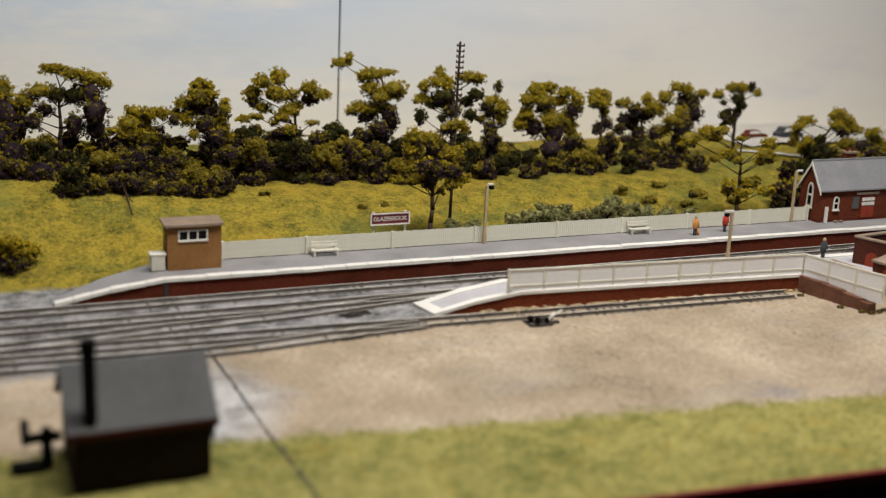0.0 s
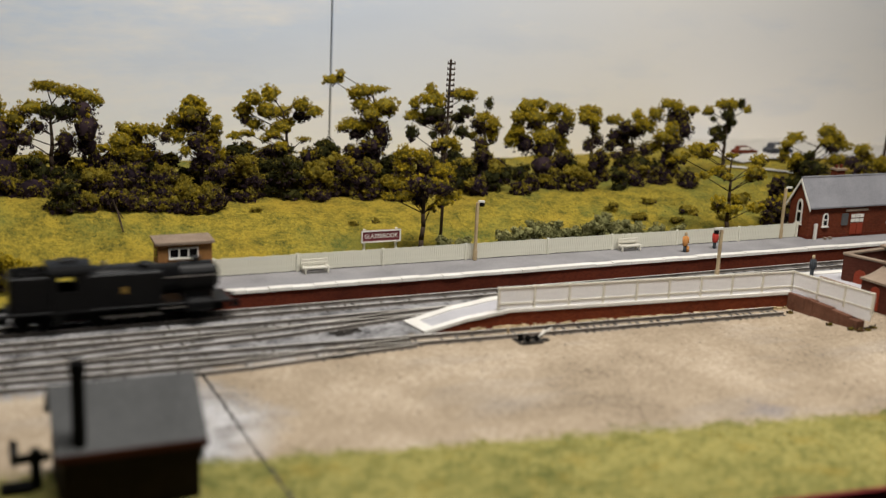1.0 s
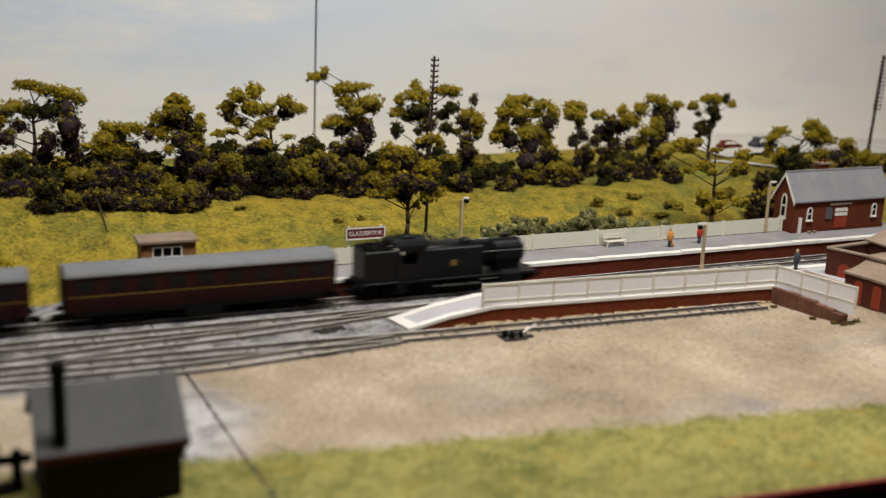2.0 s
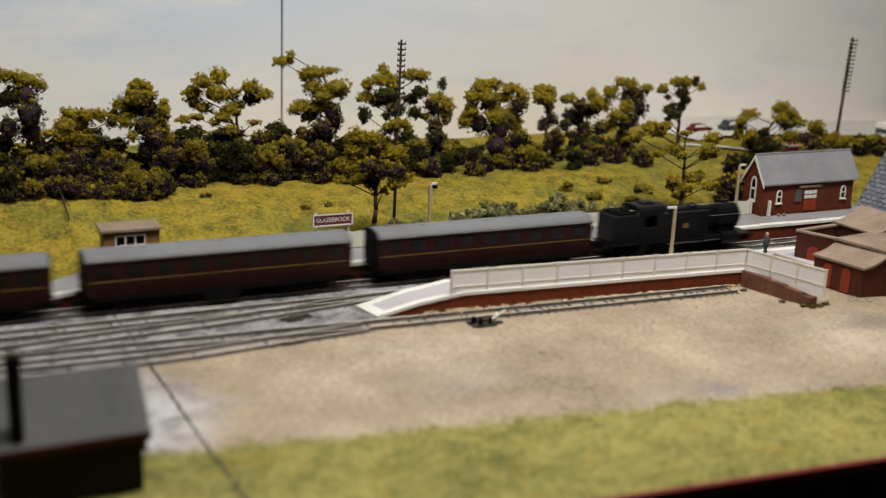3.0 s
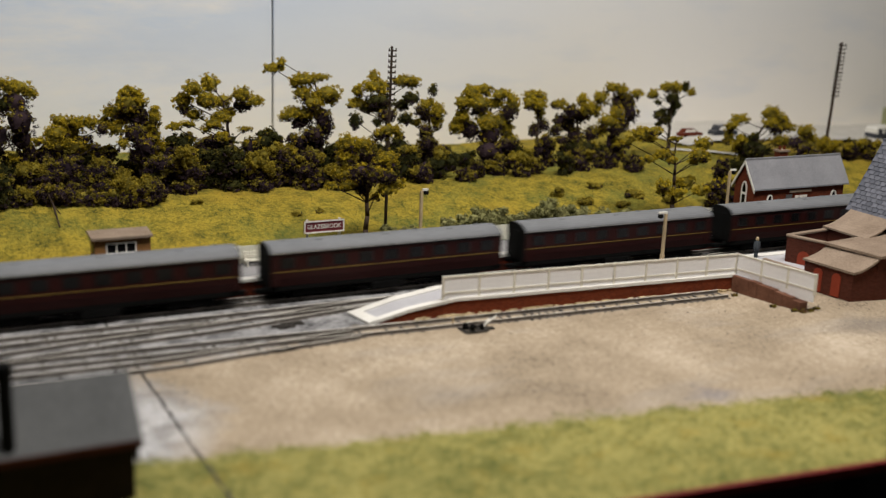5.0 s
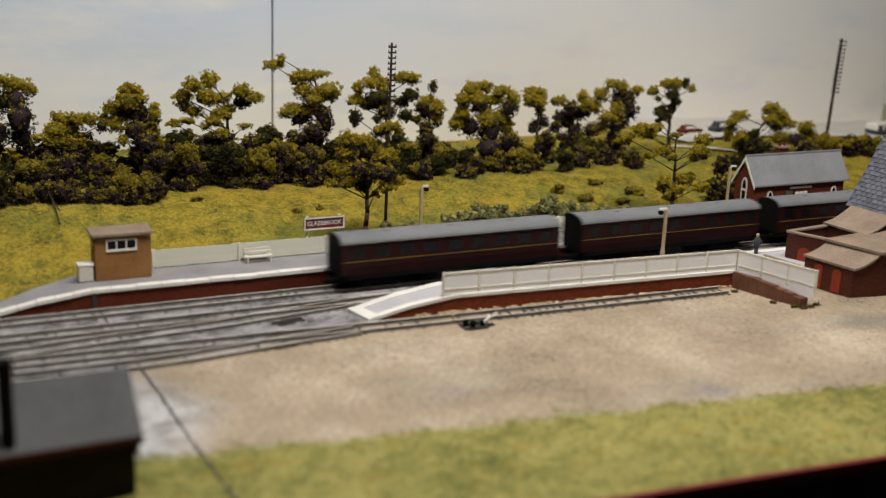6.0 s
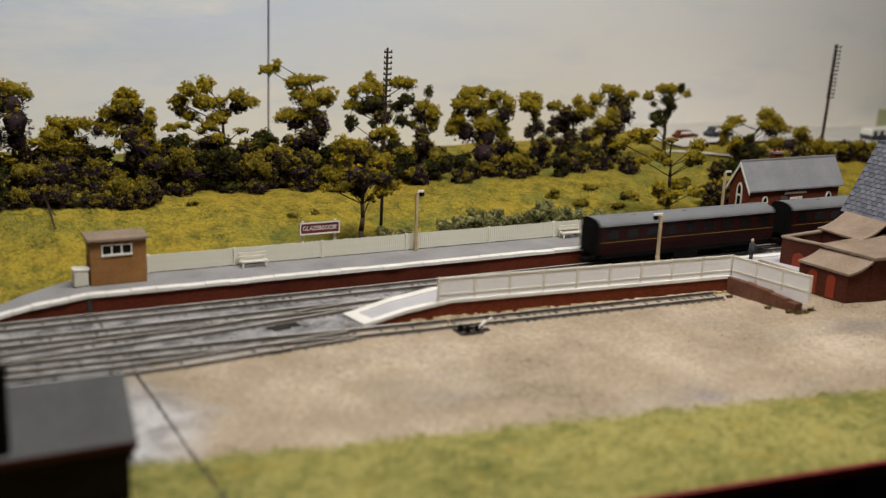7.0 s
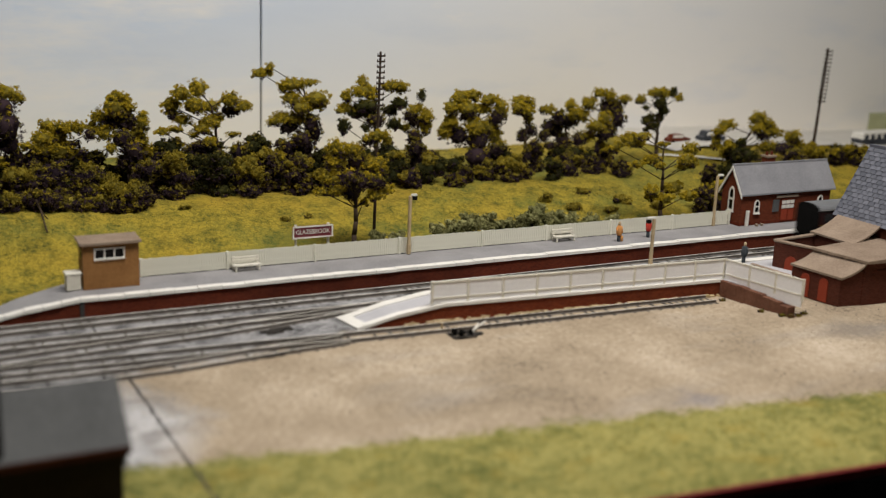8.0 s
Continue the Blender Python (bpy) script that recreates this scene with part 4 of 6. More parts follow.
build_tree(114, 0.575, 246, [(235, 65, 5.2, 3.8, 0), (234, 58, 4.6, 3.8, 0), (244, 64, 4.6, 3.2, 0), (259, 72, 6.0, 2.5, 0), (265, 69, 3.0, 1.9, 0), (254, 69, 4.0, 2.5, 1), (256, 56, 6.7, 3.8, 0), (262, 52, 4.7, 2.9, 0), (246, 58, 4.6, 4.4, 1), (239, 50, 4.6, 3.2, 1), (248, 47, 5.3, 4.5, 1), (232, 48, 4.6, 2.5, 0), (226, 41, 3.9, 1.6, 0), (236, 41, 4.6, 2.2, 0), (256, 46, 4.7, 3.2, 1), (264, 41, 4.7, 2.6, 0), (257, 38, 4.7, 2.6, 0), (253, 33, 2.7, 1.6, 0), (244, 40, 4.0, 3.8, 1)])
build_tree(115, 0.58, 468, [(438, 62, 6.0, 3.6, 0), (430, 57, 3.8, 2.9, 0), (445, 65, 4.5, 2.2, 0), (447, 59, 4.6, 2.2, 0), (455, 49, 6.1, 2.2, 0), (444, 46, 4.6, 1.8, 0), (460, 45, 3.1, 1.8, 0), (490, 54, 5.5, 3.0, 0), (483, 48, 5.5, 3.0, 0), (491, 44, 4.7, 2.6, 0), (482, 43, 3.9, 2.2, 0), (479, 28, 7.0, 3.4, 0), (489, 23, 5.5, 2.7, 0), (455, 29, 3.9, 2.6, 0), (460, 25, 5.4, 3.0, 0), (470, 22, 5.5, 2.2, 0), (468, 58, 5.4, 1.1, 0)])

HEDGE = [(74, 38, 11.2, 1), (86, 41, 9.7, 1), (98, 40, 11.4, 1), (114, 39, 9.9, 1), (130, 30, 11.0, 0), (143, 26, 11.5, 0), (123, 20, 7.4, 0), (107, 23, 7.3, 1), (140, 19, 6.8, 1), (153, 41, 10.2, 1), (164, 45, 9.5, 0), (170, 33, 8.6, 1), (183, 43, 8.6, 2), (192, 44, 9.7, 2), (199, 33, 9.8, 1), (209, 41, 9.8, 0), (220, 43, 9.9, 1), (231, 33, 9.3, 1), (243, 42, 9.3, 1), (249, 29, 7.2, 1)]
HEDGE += [(262, 32, 9.5, 0), (274, 35, 9.2, 1), (314, 36, 10.5, 2), (323, 28, 8.3, 1), (339, 32, 11.5, 2), (353, 26, 7.7, 1), (366, 26, 7.8, 1), (388, 28, 9.8, 1), (401, 34, 9.1, 0), (416, 23, 7.2, 1), (434, 32, 7.3, 2), (453, 31, 9.0, 1), (479, 26, 10.4, 1), (494, 28, 9.2, 1), (58, 31, 12.7, 1), (41, 36, 12.5, 1), (24, 34, 12.4, 1), (298, 34, 9.3, 1)]
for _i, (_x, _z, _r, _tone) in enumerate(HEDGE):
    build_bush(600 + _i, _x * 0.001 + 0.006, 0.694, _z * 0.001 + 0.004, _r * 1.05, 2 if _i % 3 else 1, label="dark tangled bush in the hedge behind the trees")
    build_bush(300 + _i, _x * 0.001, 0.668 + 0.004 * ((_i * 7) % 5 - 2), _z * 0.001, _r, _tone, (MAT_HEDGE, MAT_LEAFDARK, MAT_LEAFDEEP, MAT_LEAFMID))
PLATFORM_BUSHES = [(256, 16, 3.2, 0), (270, 16, 2.9, 0), (296, 17, 4.0, 0), (307, 18, 4.7, 0), (318, 20, 4.7, 0), (330, 20, 4.8, 0), (342, 16, 4.1, 0), (354, 18, 4.8, 0), (364, 23, 5.9, 0), (376, 18, 5.3, 0), (389, 16, 4.6, 0), (404, 16, 4.3, 0), (422, 14, 3.6, 0)]
for _i, (_x, _z, _r, _tone) in enumerate(PLATFORM_BUSHES):
    build_bush(400 + _i, _x * 0.001, 0.569, _z * 0.001 - 0.002, _r * 1.7, _tone, (MAT_BUSH, MAT_LEAFDEEP, MAT_LEAFDEEP, MAT_BUSH), "low grey-green bush behind the picket fence", "bushes behind the fence")
for _i, (_y, _x, _z, _r, _tone) in enumerate([(0.60, 532, 19, 8.8, 1), (0.62, 540, 29, 8.1, 1), (0.65, 590, 39, 11.2, 2), (0.66, 708, 30, 10.2, 1), (0.66, 727, 28, 9.3, 1),
                                              (0.66, 687, 31, 8.2, 0), (0.66, 751, 25, 8.5, 0), (0.64, 638, 33, 8.7, 1), (0.60, 518, 17, 7.1, 1), (0.578, 22, 12, 10.5, 0)]):
    build_bush(500 + _i, _x * 0.001, _y, _z * 0.001, _r, _tone, label="rounded olive and brown bush on the bank", group="bushes on the bank")
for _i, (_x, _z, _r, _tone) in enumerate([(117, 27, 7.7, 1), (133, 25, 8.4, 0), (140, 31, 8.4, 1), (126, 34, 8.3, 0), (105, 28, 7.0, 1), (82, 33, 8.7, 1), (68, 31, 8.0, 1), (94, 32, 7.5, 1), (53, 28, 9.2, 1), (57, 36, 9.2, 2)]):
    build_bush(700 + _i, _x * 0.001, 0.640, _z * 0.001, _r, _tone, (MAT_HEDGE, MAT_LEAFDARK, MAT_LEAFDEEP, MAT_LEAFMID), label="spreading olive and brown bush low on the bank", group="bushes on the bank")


for _i, (_x, _y, _r) in enumerate([(0.4190, 0.4065, 2.4), (0.4150, 0.4090, 1.6), (0.4240, 0.4065, 2.0), (0.4290, 0.4080, 1.5), (0.4040, 0.4420, 1.4), (0.4100, 0.4190, 1.3)]):
    build_bush(560 + _i, _x, _y, ground_z(_x, _y) + _r * 0.0004, _r, 0, (MAT_LEAFMID, MAT_EARTH, MAT_LEAFDARK, MAT_EARTH), "small brown-green weed tuft at the wall foot", "weeds by the yard wall", 0.6)


def build_twig():
    t = thing("dead_twig", "thin dark dead twig leaning on the bank", "twig")
    pts = [Vector(p) for p in [(0.0805, 0.64, 0.0382), (0.0839, 0.632, 0.0279), (0.0841, 0.612, 0.0199)]]
    bm = bmesh.new()
    for a, b, r in zip(pts, pts[1:], (0.0009, 0.0006)):
        tube(bm, a, b, r, r * 0.7, 6)
    tube(bm, pts[1], pts[1] + Vector((0.004, -0.002, -0.006)), 0.0004, 0.0002, 5)
    part("stick", bm, MAT_TREE, t)


build_twig()
# faded scrub on the slope
for _i, (_x, _y, _r) in enumerate([(0.420, 0.612, 7.0), (0.446, 0.606, 6.0), (0.462, 0.618, 7.5), (0.405, 0.625, 6.0), (0.486, 0.607, 7.0), (0.440, 0.632, 6.0), (0.398, 0.596, 4.5), (0.222, 0.622, 3.6), (0.236, 0.624, 2.6), (0.500, 0.585, 5.0), (0.165, 0.640, 4.0)]):
    build_bush(540 + _i, _x, _y, ground_z(_x, _y) + _r * 0.0003, _r, 0, (MAT_TURF, MAT_LEAFDARK, MAT_LEAFDEEP, MAT_LEAFMID), "flat faded scrub on the grass bank", "scrub on the bank", 0.4)


def scatter(name, label, mat, n, seed, region, size, lift=0.0):
    """Loose flakes or grit, thrown over a stretch of ground."""
    rng = np.random.default_rng(seed)
    verts, faces = [], []
    tries = 0
    while len(faces) < n * 2 and tries < n * 20:
        tries += 1
        x, y = region(rng)
        if x is None:
            continue
        z = ground_z(x, y) + lift
        s = rng.uniform(*size)
        a = rng.uniform(0, 6.283)
        b = len(verts)
        c, q = math.cos(a) * s, math.sin(a) * s
        tip = rng.uniform(0.1, 0.5) * s
        verts += [(x - c, y - q, z - 0.0002), (x + c, y + q, z - 0.0002), (x - q * 0.6, y + c * 0.6, z + tip), (x + q, y - c, z - 0.0002)]
        faces += [(b, b + 1, b + 2), (b + 3, b, b + 2), ]
    tagged(mesh_part(name, verts, faces, mat), label, name.split("_")[0], kind="stuff")


def bank_spot(rng):
    return rng.uniform(-0.1, 0.62), 0.556 + 0.11 * rng.random()


def green_spot(rng):
    x, y = bank_spot(rng)
    keep = 0.5 + 0.9 * noise.noise(Vector((x * 22, y * 22, 5))) - 0.5 * max(0.0, x - 0.2)
    return (x, y) if rng.random() < keep else (None, None)


def front_turf_spot(rng):
    x = rng.uniform(-0.02, 0.5)
    edge = 0.368 - 0.145 * x + 0.006 * math.sin(x * 190) + 0.003 * math.sin(x * 420)
    return x, front_edge(x) + 0.001 + (edge - front_edge(x)) * rng.random()


def yard_spot(rng):
    x = rng.uniform(0.08, 0.48)
    return x, rng.uniform(0.364 - 0.145 * x, 0.438)


def ballast_spot(rng):
    x = rng.uniform(-0.05, 0.5)
    return (x, rng.uniform(0.445, 0.525)) if x < 0.2 else (None, None)


scatter("turf_flakes", "yellow-green foam turf on the bank", MAT_TURF, 42000, 11, bank_spot, (0.00025, 0.0007))
scatter("turf_flakes", "darker green foam specks on the bank", worn("green_turf_fleck", (0.05, 0.075, 0.022), (0.19, 0.20, 0.065), 0.95, 25, 300, island=True), 16000, 16, green_spot, (0.00025, 0.0007))
scatter("turf_flakes", "ochre foam specks on the bank", worn("ochre_turf_fleck", (0.16, 0.10, 0.018), (0.42, 0.29, 0.04), 0.95, 25, 300, island=True), 7000, 17, bank_spot, (0.00025, 0.0007))
scatter("turf_flakes", "yellow-green foam turf on the front edge", MAT_TURF, 14000, 12, front_turf_spot, (0.0003, 0.0007))
scatter("grit", "loose sandy grit on the yard", MAT_STONES, 20000, 13, yard_spot, (0.00020, 0.0006))
scatter("dark_pebbles", "few dark pebbles lying on the yard", MAT_SLEEPER, 1500, 15, yard_spot, (0.00025, 0.0009))
scatter("ballast_grit", "grey ballast crumbs", worn("ballast_crumbs", (0.10, 0.095, 0.095), (0.40, 0.385, 0.37), 0.95, 60, 500, island=True), 7000, 14, ballast_spot, (0.00018, 0.00045))

# ---- buildings ----


def build_shelter():
    x0, x1, y0, y1 = 0.0900, 0.1168, 0.5415, 0.5535
    t = thing("platform_shelter", "small brown platform shelter with flat grey roof and three-pane window", "shelter", x0, y0, PZ)
    w, d, h = x1 - x0, y1 - y0, 0.0222
    wx0, wx1, wz0, wz1 = 0.0056, 0.0196, 0.0150, 0.0200
    for a in ((0, wx0, 0, d, 0, h), (wx1, w, 0, d, 0, h), (wx0, wx1, 0, d, 0, wz0), (wx0, wx1, 0, d, wz1, h)):
        part("wall_panel", box_bm(*a), MAT_BROWN, t, "brown stained wall")
    part("inside", box_bm(wx0 - 0.001, wx1 + 0.001, 0.004, d - 0.001, wz0 - 0.001, wz1 + 0.001), MAT_DARKGAP, t, "dark interior")
    win = thing("window", "", "")
    win.parent = t
    win.matrix_basis = Matrix()
    bm = bmesh.new()
    box(bm, wx0 - 0.0004, wx1 + 0.0004, -0.0006, 0.0008, wz0 - 0.0006, wz0 + 0.0003)
    box(bm, wx0 - 0.0004, wx1 + 0.0004, -0.0005, 0.0008, wz1 - 0.0003, wz1 + 0.0003)
    for k in range(4):
        x = wx0 + (wx1 - wx0) * k / 3
        box(bm, x - 0.0003, x + 0.0003, -0.0004, 0.0008, wz0 + 0.0003, wz1 - 0.0003)
    part("frame", bm, MAT_WHITE, win, "white window frame")
    for k in range(3):
        x = wx0 + (wx1 - wx0) * k / 3
        part("pane", box_bm(x + 0.0003, x + (wx1 - wx0) / 3 - 0.0003, 0.0002, 0.0004, wz0 + 0.0003, wz1 - 0.0003), MAT_GLASS, win)
    bm = bmesh.new()
    prism(bm, [(-0.0016, -0.0016), (w + 0.0010, -0.0016), (w + 0.0010, d + 0.001), (-0.0016, d + 0.001)], lambda x, y: h + 0.0001 + 0.05 * y, lambda x, y: h + 0.0013 + 0.05 * y)
    part("roof", bm, MAT_STONE, t, "flat weathered grey-brown roof")
    part("side_window", box_bm(-0.0003, 0.0002, 0.003, 0.0075, 0.0148, 0.0196), MAT_GLASS, t, "dark side window")


def build_bin():
    t = thing("storage_bin", "white planked platform bin with lid beside the shelter", "bin", 0.0822, 0.5425, PZ)
    part("body", box_bm(0, 0.0068, 0, 0.006, 0, 0.0078, bevel=0.0002), MAT_FENCE, t)
    part("lid", box_bm(-0.0005, 0.0074, -0.0005, 0.0064, 0.0078, 0.0088, bevel=0.0002), MAT_FENCE, t)
    for k in range(5):
        part("slat", box_bm(0.0003 + 0.0013 * k, 0.0013 + 0.0013 * k, -0.0003, -0.00005, 0.0004, 0.0075), MAT_FENCE, t)


def arched_window(t, x, z, w, h, face):
    """White arched sash window set on a wall; face 'y' looks to the front, face 'x' to the side."""
    win = thing("window", "", "")
    win.parent = t
    win.matrix_basis = pose(*x) @ (pose(0, 0, 0, 0, 0, -90) if face == "x" else Matrix())
    n = 8
    arch = [(-w / 2, 0), (w / 2, 0), (w / 2, h * 0.65)] + [(w / 2 * math.cos(math.pi * i / n), h * 0.65 + h * 0.35 * math.sin(math.pi * i / n)) for i in range(1, n)] + [(-w / 2, h * 0.65)]
    bm = bmesh.new()
    outer = [bm.verts.new((a * 1.0, -0.0005, b + z)) for a, b in arch]
    inner = [bm.verts.new((a * 0.68, -0.0005, z + h * 0.5 + (b - h * 0.5) * 0.84)) for a, b in arch]
    o2 = [bm.verts.new((v.co.x, 0.0002, v.co.z)) for v in outer]
    i2 = [bm.verts.new((v.co.x, 0.0002, v.co.z)) for v in inner]
    m = len(arch)
    for i in range(m):
        j = (i + 1) % m
        bm.faces.new((outer[i], outer[j], inner[j], inner[i]))
        bm.faces.new((outer[i], o2[i], o2[j], outer[j]))
        bm.faces.new((inner[i], inner[j], i2[j], i2[i]))
    box(bm, -w * 0.36, w * 0.36, -0.0005, 0.0, z + h * 0.46, z + h * 0.54)
    bmesh.ops.recalc_face_normals(bm, faces=bm.faces)
    part("frame", bm, MAT_WHITE, win, "white arched frame")
    bm = bmesh.new()
    bm.faces.new([bm.verts.new((a * 0.72, -0.0001, z + h * 0.5 + (b - h * 0.5) * 0.88)) for a, b in arch])
    part("pane", bm, MAT_GLASS, win)
    part("sill", box_bm(-w * 0.6, w * 0.6, -0.0011, 0.0002, z - 0.0006, z), MAT_WHITE, win)


def gabled_walls(bm, x0, x1, y0, y1, h, ridge):
    ym = (y0 + y1) / 2
    extrude_x(bm, [(y0, 0), (y1, 0), (y1, h), (ym, ridge), (y0, h)], x0, x1)


def build_station():
    t = thing("station_building", "small red brick station building with grey slate roof and white bargeboards", "station", 0.509, 0.5490, PZ)
    w, d, h, r = 0.0790, 0.0190, 0.0228, 0.0380
    bm = bmesh.new()
    gabled_walls(bm, 0, w, 0, d, h, r)
    part("brick_shell", bm, MAT_WALLDARK, t, "red brick walls")
    part("plinth", box_bm(-0.0004, w + 0.0004, -0.0004, d, 0, 0.0022), MAT_WALLRED, t, "darker brick plinth")
    sx = math.hypot(d / 2, r - h)
    for name, y0, y1 in (("roof_slope", -0.0018, d / 2), ("roof_slope", d + 0.0018, d / 2)):
        z0 = h - 0.0018 * (r - h) / (d / 2)
        bm = bmesh.new()
        extrude_x(bm, [(y0, z0 + 0.0003), (y1, r + 0.0003), (y1, r + 0.0013), (y0, z0 + 0.0013)], -0.0016, w + 0.0030)
        part(name, bm, MAT_SLATE, t, "smooth grey slate roof")
    part("ridge", box_bm(-0.0018, w + 0.0030, d / 2 - 0.0006, d / 2 + 0.0006, r + 0.0008, r + 0.0018), MAT_SLATE, t)
    for sgn, y0 in ((1, -0.0018), (-1, d + 0.0018)):
        bm = bmesh.new()
        z0 = h - 0.0018 * (r - h) / (d / 2)
        extrude_x(bm, [(y0, z0 - 0.0014), (d / 2, r - 0.0016), (d / 2, r + 0.0008), (y0, z0 + 0.0010)], -0.0021, -0.0015)
        part("bargeboard", bm, MAT_WHITE, t, "white bargeboard")
    arched_window(t, (-0.0002, d * 0.50, 0), 0.0085, 0.0052, 0.0165, "x")
    arched_window(t, (0.0135, -0.0002, 0), 0.0078, 0.0046, 0.0090, "y")
    arched_window(t, (0.0700, -0.0002, 0), 0.0078, 0.0046, 0.0090, "y")
    part("notice_frame", box_bm(0.0275, 0.0325, -0.0008, 0.0, 0.0080, 0.0158), MAT_FELT, t, "grey notice board")
    part("doorway", box_bm(0.0345, 0.0465, -0.0005, 0.0, 0.0010, 0.0165), MAT_WALLRED, t, "dark doorway surround")
    for k in range(3):
        for j in range(2):
            part("white_bill", box_bm(0.0352 + 0.0037 * k, 0.0383 + 0.0037 * k, -0.0010, -0.0005, 0.0098 + 0.0030 * j, 0.0120 + 0.0030 * j), MAT_WHITE, t, "white paper bill")
    for k in range(2):
        part("red_door", box_bm(0.0352 + 0.0056 * k, 0.0402 + 0.0056 * k, -0.0010, -0.0005, 0.0016, 0.0090), MAT_RED, t, "red lower door leaf")
    part("nameboard", box_bm(0.0300, 0.0490, -0.0010, -0.0004, 0.0172, 0.0188), MAT_STONE, t, "thin weathered name strip")
    chim = part("chimney", box_bm(0.030, 0.0375, d / 2 + 0.003, d / 2 + 0.008, r - 0.008, r + 0.0042), MAT_WALLDARK, t, "red brick chimney")
    part("cap", box_bm(0.0293, 0.0382, d / 2 + 0.0023, d / 2 + 0.0087, r + 0.0042, r + 0.0054), MAT_STONE, chim)
    for k in range(2):
        part("pot", tube_bm((0.0318 + 0.004 * k, d / 2 + 0.0055, r + 0.0054), (0.0318 + 0.004 * k, d / 2 + 0.0055, r + 0.0078), 0.0010, 0.0008), MAT_WALLRED, chim)
    part("white_post", box_bm(0.0035, 0.0052, -0.0030, -0.0014, 0, 0.0105), MAT_WHITE, t, "white painted post")
    for i, (x, z) in enumerate(((0.012, 0.0), (0.0165, 0.0))):
        part("flower_tub", lathe(bmesh.new(), [(0.0010, 0.0), (0.0013, 0.0014)], (x, -0.0035, 0)), MAT_STONE, t)


def curved_roof(bm, x0, x1, y0, y1, za, zb, sag, thick=0.0010):
    """Roof from height za on the left to zb on the right, dished between."""
    n = 8
    prev = None
    for i in range(n + 1):
        k = i / n
        x = x0 + (x1 - x0) * k
        z = za + (zb - za) * k * k ** sag
        row = [bm.verts.new((x, y, zz)) for y, zz in ((y0, z), (y1, z), (y1, z - thick), (y0, z - thick))]
        if prev:
            for a in range(4):
                b = (a + 1) % 4
                bm.faces.new((prev[a], prev[b], row[b], row[a]))
        else:
            bm.faces.new(row)
        prev = row
    bm.faces.new(prev[::-1])
    bmesh.ops.recalc_face_normals(bm, faces=bm.faces)


def build_goods_yard():
    # lean-to with two red doors
    t = thing("brick_outhouse", "low brick outhouse with red doors and dished stone-coloured roof", "outhouse", 0.4560, 0.4108, GZ)
    back, crest = (-0.0040, 0.0312), (0.0140, -0.0030)
    bm = bmesh.new()
    prism(bm, [(0, 0), (0.0140, -0.0014), (0.0800, -0.0080), (0.0800, 0.0280), (0.0110, 0.0300), back], 0, lambda x, y: 0.0150 + 0.0040 * smooth01((x + 0.001 + y * 0.128) / 0.014))
    part("brick_shell", bm, MAT_BRICK, t, "weathered brick walls")
    bm = bmesh.new()
    n, prev = 8, None
    for i in range(n + 1):
        k = i / n
        z = 0.0165 + 0.0068 * (0.25 * k + 0.75 * k * k)
        row = []
        for (xa, ya), (xb, yb) in (((-0.0010, -0.0012), (0.0150, -0.0028)), ((-0.0052, 0.0318), (0.0112, 0.0306))):
            x, y = xa + (xb - xa) * k, ya + (yb - ya) * k
            row += [bm.verts.new((x, y, z + 0.0003)), bm.verts.new((x, y, z - 0.0009))]
        if prev:
            for p, q in ((0, 2), (2, 3), (3, 1), (1, 0)):
                bm.faces.new((prev[p], prev[q], row[q], row[p]))
        else:
            bm.faces.new((row[0], row[2], row[3], row[1]))
        prev = row
    bm.faces.new((prev[1], prev[3], prev[2], prev[0]))
    bmesh.ops.recalc_face_normals(bm, faces=bm.faces)
    part("roof", bm, MAT_STONE, t, "dished stone-coloured felt roof", smooth=False)
    bm = bmesh.new()
    prism(bm, [(0.0142, -0.0040), (0.0820, -0.0110), (0.0820, 0.0300), (0.0085, 0.0305)], 0.0236, lambda x, y: 0.0250 + 0.06 * max(0.0, x - 0.02))
    part("flat_roof", bm, MAT_STONE, t, "flat stone-coloured roof with coping")
    part("flat_roof_wall", box_bm(0.0150, 0.0800, -0.0020, 0.0285, 0.0, 0.0236), MAT_BRICK, t)
    way = Vector((*back, 0)).normalized()
    ang = math.degrees(math.atan2(-way.y, -way.x))
    for s, hgt in ((0.0100, 0.0128), (0.0220, 0.0128)):
        ob = part("door", extrude_arch(0.0056, hgt), MAT_RED, t, "red arched door")
        ob.matrix_basis = pose(way.x * s, way.y * s, 0.0008, 0, 0, ang) @ pose(0, 0.0007, 0)
    # walled yard with coping
    t = thing("walled_yard", "brick walled yard with pale coping behind the outhouse", "walled yard", 0, 0, GZ)
    pts = [(0.4585, 0.4630), (0.4675, 0.4390), (0.5000, 0.4360), (0.5000, 0.4680)]
    hgt = 0.0235
    for i in range(len(pts)):
        (xa, ya), (xb, yb) = pts[i], pts[(i + 1) % len(pts)]
        ln, a = math.hypot(xb - xa, yb - ya), math.degrees(math.atan2(yb - ya, xb - xa))
        ob = part("wall", box_bm(0, ln, -0.0010, 0.0010, 0, hgt), MAT_BRICK, t)
        ob.matrix_basis = pose(xa, ya, 0, 0, 0, a)
        ob = part("coping", box_bm(-0.0008, ln + 0.0008, -0.0016, 0.0016, hgt, hgt + 0.0013, bevel=0.0003), MAT_STONE, t, "pale stone coping")
        ob.matrix_basis = pose(xa, ya, 0.00002 * i, 0, 0, a)
    way = Vector((0.0090, -0.0240, 0)).normalized()
    ob = part("arched_opening", extrude_arch(0.0070, 0.0170), MAT_RED, t, "dark red arched opening")
